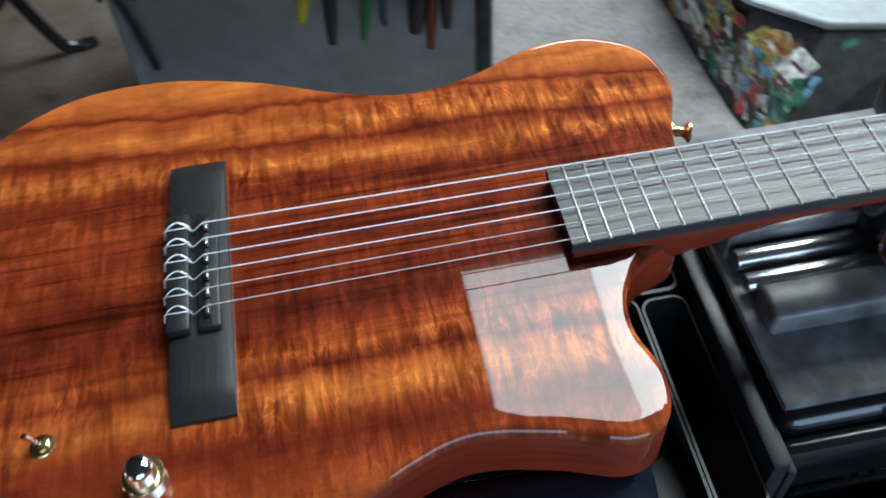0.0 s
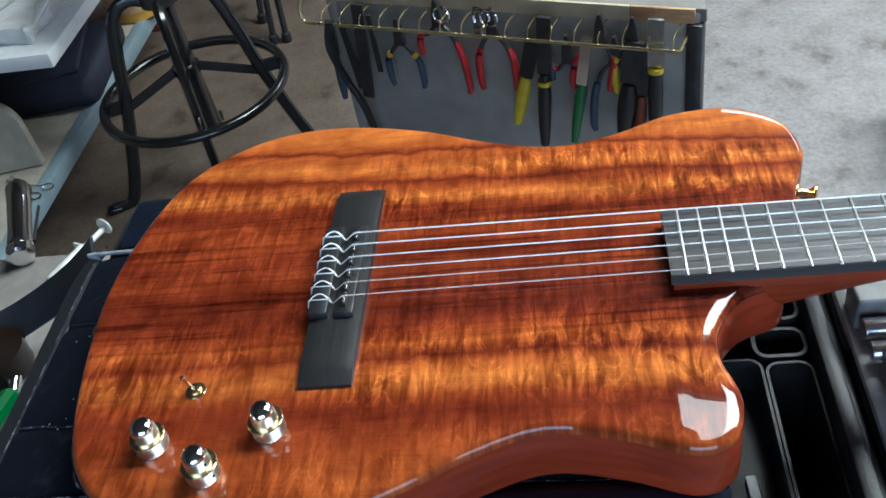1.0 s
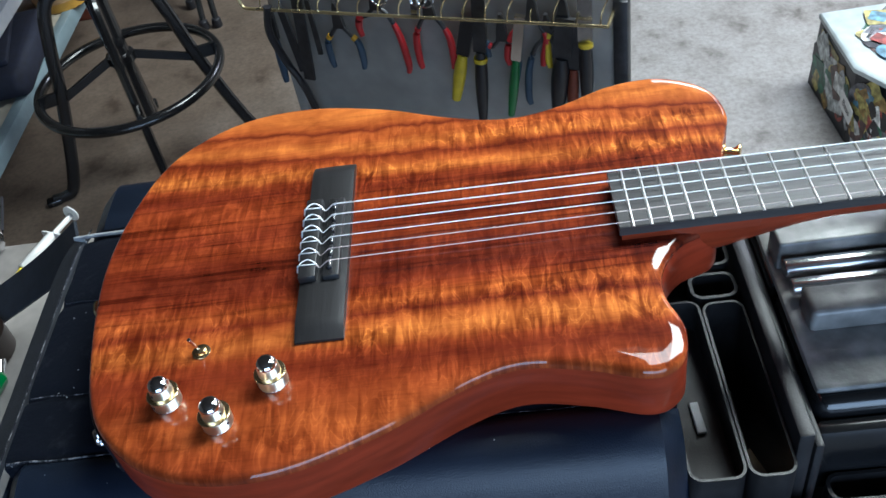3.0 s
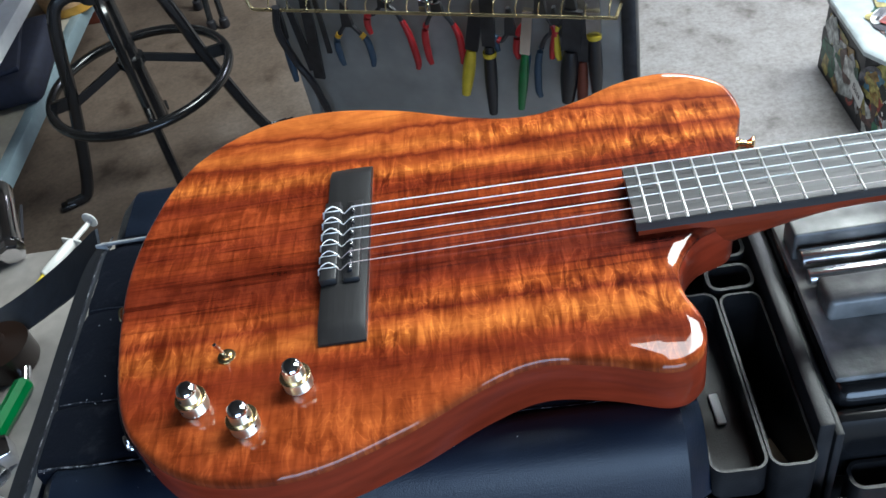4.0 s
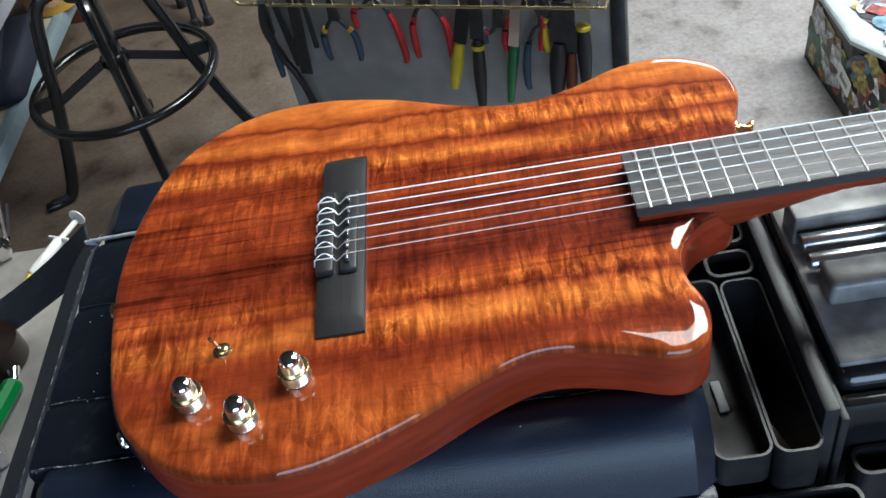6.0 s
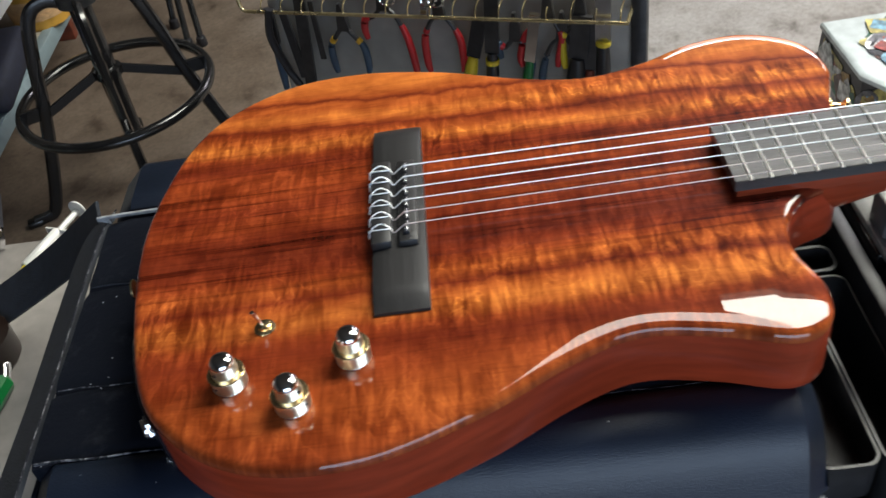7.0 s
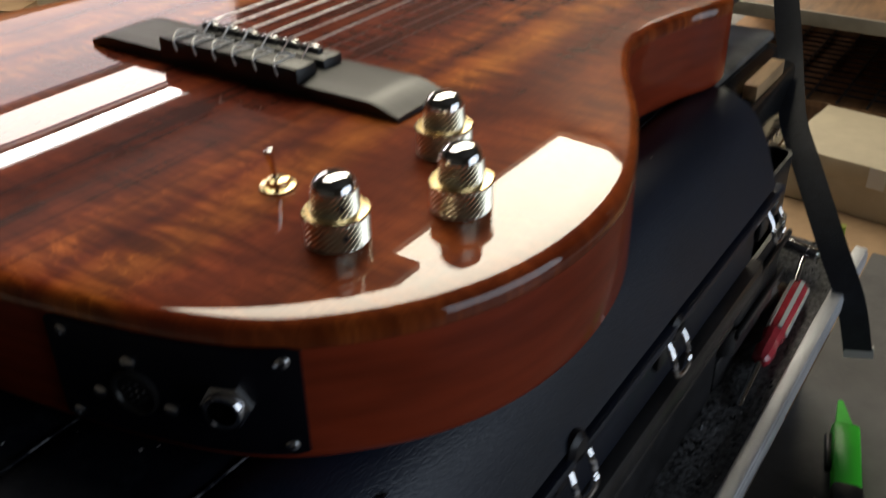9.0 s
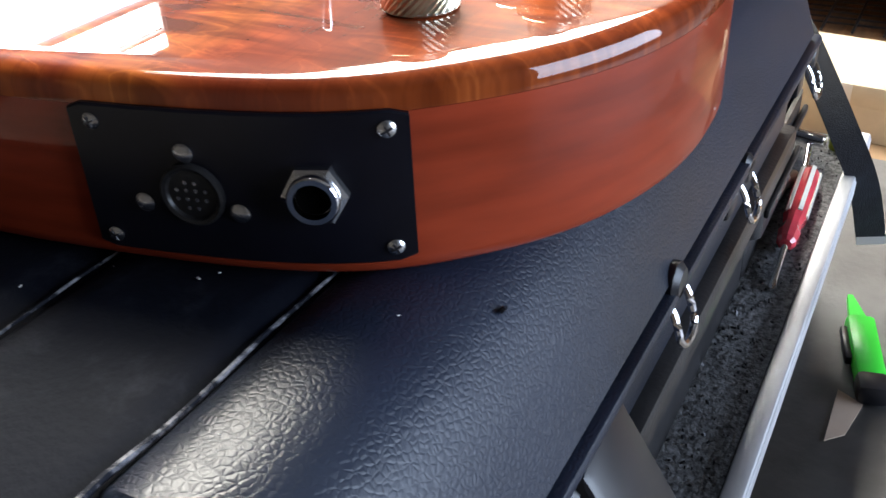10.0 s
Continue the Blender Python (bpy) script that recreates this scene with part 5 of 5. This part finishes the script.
part("pad", box(-0.070, 0.080, -0.040, 0.045, 0.005, 0.018, 0.002), M_RUST, bk)
rc = on_cart("red_cap", -0.675, 0.24, "small red plastic cap on the cart", "cap")
part("cap", lathe([(0.016, 0), (0.017, 0.002), (0.013, 0.035), (0.008, 0.040)], 18), M_RED, rc)
jar = on_cart("dark_jar", -0.625, 0.33, "small dark jar on the cart", "jar")
part("jar", lathe([(0.022, 0), (0.024, 0.003), (0.024, 0.045), (0.016, 0.055), (0.016, 0.064)], 20), M_BLACKPL, jar)
bag = on_cart("tool_bag", -0.44, 0.50, "black nylon tool bag with pale lettering bars", "bag", 5)
part("bag_body", box(-0.25, 0.27, -0.125, 0.14, 0, 0.25, 0.045, 4), M_BAG, bag)
part("front_pocket", box(-0.20, 0.22, -0.150, -0.115, 0.03, 0.17, 0.016, 3), M_BAG, bag)
part("zip_line", tube(smooth_path([(-0.22, -0.150, 0.178), (0.0, -0.156, 0.184), (0.23, -0.148, 0.180)], 6), 0.004, 6), M_STEEL, bag)
part("logo_bar", join(box(0.0, 0.035, -0.1515, -0.1502, 0.085, 0.105), box(0.05, 0.125, -0.1515, -0.1502, 0.088, 0.108)), M_CLEARP, bag, "pale plain logo bars", smooth=False)

# ---- stool ----
st = thing("shop_stool", (-0.835, 1.60, FLOOR), "black steel shop stool with a round foot ring", "stool")
part("foot_ring", tube([(0.240 * math.cos(2 * math.pi * k / 56), 0.240 * math.sin(2 * math.pi * k / 56), 0.30) for k in range(56)], 0.0135, 10, closed=True), M_BLACKEN, st, "worn black foot ring")
for k in range(4):
    a = radians(200 + 90 * k)
    c, s = math.cos(a), math.sin(a)
    leg = [(0.035, 0.56), (0.075, 0.572), (0.118, 0.545), (0.150, 0.44), (0.178, 0.31), (0.225, 0.14), (0.262, 0.035), (0.285, 0.015), (0.325, 0.013)]
    lg = part("leg", tube(smooth_path([(r * c, r * s, z) for r, z in leg], 5), 0.0165, 8, 0.75, up=(-s, c, 0)), M_BLACKEN, st)
    part("foot_pad", box(-0.022, 0.022, -0.016, 0.016, 0, 0.018, 0.006, m=pose(0.325 * c, 0.325 * s, 0, 0, 0, 200 + 90 * k)), M_BLACKEN, lg)
    part("brace", strip([(0.030 * c, 0.030 * s, 0.36), (0.180 * c, 0.180 * s, 0.295)], 0.022, 0.008, (0, 0, 1)), M_BLACKEN, st)
    part("bracket", strip([(0.172 * c, 0.172 * s, 0.306), (0.236 * c, 0.236 * s, 0.304)], 0.034, 0.010, (0, 0, 1)), M_BLACKEN, st)
part("screw_post", lathe([(0.012, 0.17), (0.024, 0.18), (0.027, 0.36), (0.027, 0.55), (0.016, 0.56), (0.016, 0.76)], 18), M_BLACKEN, st)
part("collar", lathe([(0.030, 0.545), (0.048, 0.55), (0.048, 0.575), (0.030, 0.58)], 24), M_DARKST, st)
part("hub", lathe([(0.02, 0.345), (0.036, 0.35), (0.036, 0.372), (0.02, 0.38)], 24), M_BLACKEN, st)
part("seat", lathe([(0.02, 0.755), (0.165, 0.76), (0.175, 0.775), (0.170, 0.795), (0.02, 0.80)], 40), M_PLY, st, "round wooden seat")
st2 = thing("folding_stand", (-0.90, 2.45, FLOOR), "black metal stand with thin splayed legs", "stand")
for x, y in ((0.046, -0.110), (0.090, -0.105), (-0.03, 0.05)):
    part("leg", tube([(0.0 + x * 0.1, 0.25, 0.70), (x, y, 0.02)], 0.011, 8), M_BLACKEN, st2)
    part("foot", lathe([(0.016, 0), (0.018, 0.004), (0.016, 0.03), (0.011, 0.034)], 12, pose(x, y, 0)), M_BLACKPL, st2)
part("head", box(-0.08, 0.10, 0.18, 0.32, 0.68, 0.76, 0.01), M_BLACKEN, st2)

# ---- low shelf with a bag and a bucket ----
FAR = Matrix.Translation((0.14, -0.47, 0.44)) @ Matrix.Scale(1.12, 4) @ Matrix.Translation((-0.14, 0.47, -0.44))
ls = thing("low_shelf", (-1.02, 0.4, FLOOR), "white shelf unit with a pale blue edge", "shelf")
ls.matrix_world = FAR @ pose(-0.055, 0, 0) @ ls.matrix_world
part("lower_board", box(-0.55, -0.01, 0.0, 1.75, 0.325, 0.350, 0.003), M_DUSTWH, ls)
part("edge_strip", box(-0.01, 0.020, 0.0, 1.75, 0.310, 0.354, 0.003), M_PALEBL, ls, "pale blue painted edge")
part("upper_board", box(-0.55, 0.150, 0.80, 1.74, 0.622, 0.656, 0.003), M_WHITE, ls)
for y in (0.02, 0.75, 1.70):
    part("upright", box(-0.55, -0.50, y, y + 0.03, 0.165, 0.621, 0.003), M_WHITE, ls)
part("bracket", strip([(-0.18, 0.86, 0.36), (-0.19, 0.86, 0.54), (-0.21, 0.86, 0.63)], 0.05, 0.006, (0, 1, 0)), M_WHITE, ls)
nb = thing("navy_bag", (-1.20, 1.62, FLOOR + 0.350), "dark navy cloth bag on the low shelf", "bag", rz=8)
nb.matrix_world = FAR @ nb.matrix_world
bm = box(-0.17, 0.15, -0.17, 0.17, 0, 0.085, 0.036, 4)
for v in bm.verts:
    v.co += 0.014 * noise.noise_vector(v.co * 14)
    v.co.z = max(v.co.z, 0.0)
part("bag_body", bm, M_NAVY, nb)
part("folded_top", box(-0.12, 0.10, -0.13, 0.12, 0.078, 0.096, 0.008, m=pose(0, 0, 0, 2, -3, 6)), M_NAVY, nb)
bu = thing("yellow_bucket", (-1.10, 1.98, FLOOR + 0.350), "yellow plastic bucket with a worn label", "bucket")
bu.matrix_world = FAR @ bu.matrix_world
part("pail", lathe([(0.075, 0), (0.080, 0.004), (0.092, 0.20), (0.098, 0.205), (0.098, 0.215), (0.090, 0.215), (0.080, 0.02)], 32), M_BUCKET, bu)
part("label", lathe([(0.0835, 0.03), (0.0865, 0.09)], 32), M_WOODT, bu, "worn pale label band")
solid("rusty_panel", box(-1.47, -1.29, 2.52, 2.56, FLOOR, FLOOR + 0.95, 0.004), M_RUST, "rust red painted board standing on the floor", "board")
gd = thing("white_guard", (-1.02, 0.80, FLOOR + 0.350), "white rounded machine guard on the low shelf", "guard")
gd.matrix_world = pose(-1.25, 1.46, -0.890, 0, 0, 0)
part("panel", slab([Vector(p) for p in [(-0.20, 0, 0), (0.0, 0, 0), (0.0, 0.12, 0)] + [(-0.09 + 0.09 * math.cos(radians(a)), 0.12 + 0.09 * math.sin(radians(a)), 0) for a in range(10, 91, 10)] + [(-0.20, 0.21, 0)]], [(0.002, 0.014), (0, 0.010), (0, -0.010), (0.002, -0.014)]), M_DUSTWH, gd).matrix_local = pose(0, 0, 0, 90, 0, 12)

sc = thing("scissors", (-1.20, 1.325, -0.886), "small chrome scissors lying at the shelf edge", "scissors", rz=150)
for k in (-1, 1):
    part("finger_ring", tube([(0.016 * math.cos(a), k * 0.020 + 0.013 * math.sin(a), 0) for a in [2 * math.pi * q / 18 for q in range(18)]], 0.0024, 6, closed=True), M_CHROME, sc)
    part("blade", strip([(0.015, k * 0.016, 0.001 * k), (0.07, 0, 0.001 * k), (0.14, -k * 0.006, 0.001 * k)], 0.007, 0.002, (0, 1, 0)), M_CHROME, sc)

pb = thing("plastic_bag", (-1.20, 1.62, -0.556), "crumpled clear plastic bag on the upper shelf", "bag")
bm = box(-0.10, 0.10, -0.16, 0.16, 0, 0.06, 0.025, 3)
bmesh.ops.subdivide_edges(bm, edges=list(bm.edges), cuts=2, use_grid_fill=True)
for v in bm.verts:
    v.co += 0.030 * noise.noise_vector(v.co * 26)
    v.co.z = max(v.co.z, 0.0)
part("film", bm, M_CLEARP, pb, smooth=False)

# ---- small things on the bench beside the case ----
BZ = -0.221
sy = thing("syringe", (-0.405, 0.285, BZ + 0.008), "clear plastic syringe with a yellow tip", "syringe", rz=68)
part("barrel", lathe([(0.0045, -0.02), (0.0062, -0.018), (0.0062, 0.034), (0.0045, 0.036)], 16, pose(0, 0, 0, 0, -90)), M_CLEARP, sy)
part("plunger", lathe([(0.0034, -0.054), (0.0034, -0.018)], 10, pose(0, 0, 0, 0, -90)), M_CLEARP, sy)
part("thumb_rest", lathe([(0.010, 0), (0.0105, 0.001), (0.010, 0.0022)], 18, pose(0.053, 0, 0.002, 0, 90)), M_CLEARP, sy)
part("flange", box(0.017, 0.020, -0.014, 0.014, -0.005, 0.005, 0.001), M_CLEARP, sy)
part("tip", lathe([(0.004, 0.0), (0.0026, 0.006), (0.0018, 0.018)], 12, pose(-0.035, 0, 0, 0, -90)), M_YELLOW, sy)
ch = thing("chrome_driver", (-0.470, 0.300, BZ + 0.015), "black and chrome ratchet handle on the bench", "ratchet", rz=112)
part("handle", lathe([(0.010, 0), (0.0145, 0.004), (0.013, 0.030), (0.0135, 0.080), (0.0145, 0.105), (0.010, 0.114)], 18, pose(0, 0, 0, 0, 84)), M_CHROME, ch)
for k in range(4):
    part("grip_strip", strip([(0.016, 0.0131 * math.cos(k * 1.57 + 0.6), 0.0131 * math.sin(k * 1.57 + 0.6) - 0.001), (0.094, 0.0138 * math.cos(k * 1.57 + 0.6), 0.0138 * math.sin(k * 1.57 + 0.6) - 0.008)], 0.010, 0.003, (0, -math.sin(k * 1.57 + 0.6), math.cos(k * 1.57 + 0.6))), M_BLACKPL, ch)
part("end_nut", lathe([(0.012, -0.014), (0.016, -0.012), (0.016, -0.001), (0.012, 0.0)], 8, pose(0, 0, 0, 0, 84)), M_CHROME, ch, smooth=False)
solid("chrome_rod", lathe([(0.005, 0), (0.0058, 0.001), (0.0058, 0.098), (0.005, 0.100)], 16, pose(-0.392, 0.092, BZ + 0.007, 0, 90, 107)), M_CHROME, "polished chrome rod lying on the bench", "rod")
solid("brown_bottle", lathe([(0.030, 0), (0.033, 0.003), (0.033, 0.030), (0.012, 0.036), (0.010, 0.040)], 24, pose(-0.425, 0.135, BZ)), M_DARKW, "low dark brown bottle on the bench", "bottle")
gh = thing("green_driver", (-0.392, 0.100, BZ + 0.010), "screwdriver with a green translucent handle", "screwdriver", rz=-100)
part("handle", lathe([(0.006, 0), (0.010, 0.004), (0.0095, 0.080), (0.0105, 0.105), (0.006, 0.112)], 8, pose(0, 0, 0, 0, 90)), M_GREENH, gh, smooth=False)
ck = thing("chrome_clamp", (-0.405, 0.005, BZ), "bright chrome clamp on the bench", "clamp", rz=30)
part("jaw", box(-0.035, 0.030, -0.014, 0.014, 0, 0.022, 0.005), M_CHROME, ck)
part("screw", lathe([(0.006, 0), (0.007, 0.06), (0.010, 0.062), (0.010, 0.072)], 14, pose(0.0, 0.0, 0.012, 0, 90, 80)), M_CHROME, ck)
part("arm", box(-0.015, 0.002, -0.05, 0.05, 0.005, 0.018, 0.004, m=pose(0, 0, 0.016, 0, 0, 30)), M_STEEL, ck)
solid("clear_dish", lathe([(0.040, 0), (0.042, 0.001), (0.043, 0.012), (0.041, 0.012), (0.039, 0.003), (0.001, 0.003)], 32, pose(-0.395, -0.070, BZ)), M_CLEARP, "shallow clear plastic dish on the bench", "dish")

# ---- trunk covered with stickers ----
tr = thing("sticker_trunk", (0.962, 0.96, FLOOR), "trunk covered all over with colourful stickers", "trunk", rz=2)
FOOT = [(0.0, 0.64), (0.0, 0.38), (0.0, 0.16), (0.02, 0.0), (0.42, 0.0), (0.42, 0.64)]
RIM = [(0.01, 0.64), (0.01, 0.40), (0.07, 0.29), (0.19, 0.17), (0.42, 0.10), (0.42, 0.64)]
bm = bmesh.new()
lower, upper = [bm.verts.new((x, y, 0)) for x, y in FOOT], [bm.verts.new((x, y, 0.188)) for x, y in RIM]
for k in range(6):
    bm.faces.new((lower[k], lower[(k + 1) % 6], upper[(k + 1) % 6], upper[k]))
bm.faces.new(lower), bm.faces.new(upper)
part("trunk_body", bm, M_DARKST, tr, smooth=False)
part("trunk_lid", slab([Vector((x, y, 0)) for x, y in RIM], [(0.010, 0.206), (-0.002, 0.205), (-0.008, 0.200), (-0.008, 0.189)]), M_LIDRIM, tr, "pale rounded lid rim")
random.seed(21)
inks = [mat("sticker_ink", c, 0.4, vary=0.35, scale=60, stain=0.6, stain_scale=30) for c in ((0.55, 0.56, 0.56), (0.26, 0.05, 0.04), (0.30, 0.19, 0.06), (0.04, 0.13, 0.08), (0.12, 0.24, 0.34), (0.02, 0.02, 0.025), (0.36, 0.31, 0.10), (0.13, 0.13, 0.15), (0.42, 0.45, 0.45), (0.09, 0.05, 0.045), (0.30, 0.31, 0.33))]


def sloped(k, u, v, lift):
    """A place on side k of the trunk, u along it and v up it, turned to lie on that side."""
    a, b2 = Vector((*FOOT[k], 0)), Vector((*FOOT[k + 1], 0))
    c, d = Vector((*RIM[k], 0.188)), Vector((*RIM[k + 1], 0.188))
    p = a.lerp(b2, u).lerp(c.lerp(d, u), v)
    along, rise = (b2 - a).lerp(d - c, v).normalized(), (c.lerp(d, u) - a.lerp(b2, u)).normalized()
    out = along.cross(rise).normalized()
    return Matrix.Translation(p + out * lift) @ Matrix((along, out.cross(along), out)).transposed().to_4x4()


for face, count in ((0, 60), (1, 50), (2, 70), (3, 60), (9, 150)):
    for k in range(count):
        w, h = random.uniform(0.03, 0.09), random.uniform(0.025, 0.07)
        if random.random() < 0.35:
            pts = [Vector((w / 2 * math.cos(2 * math.pi * q / 18), h / 2 * math.sin(2 * math.pi * q / 18), 0)) for q in range(18)]
        else:
            pts = rounded(-w / 2, w / 2, -h / 2, h / 2, 0.004, 2)
        bm = slab(pts, [(0, 0.0004), (0, -0.0004)])
        turn, lift = random.uniform(-50, 50), 0.0012 + 0.00004 * k
        if face == 9:
            m = pose(random.uniform(0.08, 0.38), random.uniform(0.32, 0.60), 0.2060 + lift, 0, 0, turn)
        else:
            m = sloped(face, random.uniform(0.1, 0.9), random.uniform(0.2, 0.78), lift) @ pose(0, 0, 0, 0, 0, turn)
        s = part("sticker", bm, random.choice(inks), tr, smooth=False)
        s.matrix_local = m
        if w > 0.06 and random.random() < 0.6:
            part("print_bar", box(-w * 0.3, w * 0.3, -0.004, 0.004, 0.0004, 0.0008), random.choice(inks), s, smooth=False)

white = part("sticker", slab(rounded(-0.036, 0.036, -0.024, 0.024, 0.004, 2), [(0, 0.0004), (0, -0.0004)]), M_WHITE, tr, "white sticker with one black word", smooth=False)
white.matrix_local = pose(-0.0068, 0.385, 0.098, 90, 0, -90) @ pose(0, 0, 0, 0, 0, -12)
word = bpy.data.curves.new("word", "FONT")
word.body, word.size, word.extrude, word.align_x, word.align_y = "Bass", 0.026, 0.0002, "CENTER", "CENTER"
holder = bpy.data.objects.new("word_source", word)
letters = bpy.data.meshes.new_from_object(holder)
bpy.data.objects.remove(holder)
letters.materials.append(M_BLACKPL)
lw = new("lettering", letters)
lw.parent = white
lw.location = (0.0, 0.0, 0.0008)

# ---- far clutter on the floor ----
def carton(name, where, size, rz, label):
    t = thing(name, where, label, "cardboard box", "cartons on the floor", rz=rz)
    x, y, z = size
    part("carton", box(0, x, 0, y, 0, z, 0.004), M_CARD, t)
    part("flap", box(0.002, x - 0.002, 0.002, y * 0.48, z + 0.001, z + 0.006), M_CARD, t)
    part("flap", box(0.002, x - 0.002, y * 0.52, y - 0.002, z + 0.001, z + 0.006), M_CARD, t)


carton("cardboard_box", (1.24, 2.95, FLOOR), (0.44, 0.34, 0.36), -65, "plain closed brown cardboard box")
carton("cardboard_box", (0.95, 3.75, FLOOR), (0.50, 0.36, 0.30), -55, "wide brown cardboard box standing further back")
solid("white_board", box(0, 0.02, -0.09, 0.09, 0, 0.5, 0.003, m=pose(1.50, 2.54, FLOOR + 0.006, 0, 10, 25)), M_CREAM, "pale board leaning upright on the floor", "board")
solid("green_bottle", lathe([(0.045, 0), (0.05, 0.005), (0.05, 0.20), (0.018, 0.27), (0.016, 0.33)], 20, pose(1.58, 2.42, FLOOR)), M_GLASSG, "tall dark green glass bottle", "bottle")
cr = thing("wooden_crate", (1.66, 2.30, FLOOR), "raw wooden crate standing on the floor", "crate", rz=-60)
for k in range(4):
    part("plank", box(0, 0.30, 0.0, 0.02, 0.01 + 0.09 * k, 0.09 + 0.09 * k, 0.002), M_WOODT, cr)
    part("plank", box(0, 0.02, 0.021, 0.28, 0.01 + 0.09 * k, 0.09 + 0.09 * k, 0.002), M_WOODT, cr)
part("base", box(0.021, 0.30, 0.021, 0.28, 0, 0.03, 0.002), M_WOODT, cr)
bb = thing("blue_can", (1.66, 1.95, FLOOR), "blue plastic jerry can with a spout", "can", rz=-40)
part("tank", box(-0.08, 0.08, -0.10, 0.10, 0, 0.15, 0.02, 3), M_BLUEP, bb)
part("spout", lathe([(0.02, 0), (0.022, 0.03), (0.012, 0.07)], 16, pose(0.02, 0.06, 0.148, 0, 20)), M_BLUEP, bb)
part("grip", tube(smooth_path([(0, -0.08, 0.14), (0, -0.07, 0.20), (0, 0.0, 0.20), (0, 0.02, 0.14)], 5), 0.014, 8), M_BLUEP, bb)
gm = thing("green_machine", (2.05, 1.78, FLOOR), "old green painted machine frame with splayed legs", "machine", rz=-48)
part("column", box(-0.06, 0.06, -0.05, 0.05, 0, 1.0, 0.012), M_GREENM, gm)
part("strut", strip([(-0.30, 0, 0.02), (-0.02, 0, 0.75)], 0.07, 0.02, (1, 0, 0)), M_GREENM, gm)
part("strut", strip([(0.34, 0, 0.02), (0.02, 0, 0.75)], 0.07, 0.02, (1, 0, 0)), M_GREENM, gm)
part("cross_bar", box(-0.25, 0.30, -0.02, 0.02, 0.28, 0.34, 0.006), M_GREENM, gm)
part("motor", lathe([(0.06, 0), (0.08, 0.01), (0.08, 0.16), (0.06, 0.17)], 24, pose(0.16, 0.0, 0.36)), M_GREYMETAL, gm)
for x, y, s in ((1.62, 1.62, 0.09), (1.86, 1.56, 0.12), (2.15, 1.45, 0.11)):
    bm = box(-s, s, -s * 0.8, s * 0.8, 0, s * 1.2, s * 0.3, 3, m=pose(x, y, FLOOR, 0, 0, 30))
    solid("grey_sack", bm, M_BENCHTOP, "lumpy pale grey sack on the floor", "sack", "sacks on the floor")
dk = thing("dark_shelving", (1.75, 3.25, FLOOR), "low dark shelving crowded with black equipment", "shelf", rz=-40)
part("frame", join(box(0, 1.3, 0, 0.4, 0.30, 0.33), box(0, 1.3, 0, 0.4, 0.72, 0.75), box(0, 0.03, 0, 0.4, 0, 0.75), box(1.27, 1.3, 0, 0.4, 0, 0.75)), M_DARKST, dk, smooth=False)
for k in range(5):
    e = solid("equipment_case", box(0, 0.2, 0, 0.28, 0, 0.16 + 0.05 * (k % 3), 0.01), (M_BLACKPL, M_BLUEP, M_GREYMETAL)[k % 3], "boxy equipment case on the dark shelving", "case", "equipment on the shelving")
    e.matrix_world = pose(1.75, 3.25, FLOOR, 0, 0, -40) @ pose(0.06 + 0.245 * k, 0.05, 0.33)
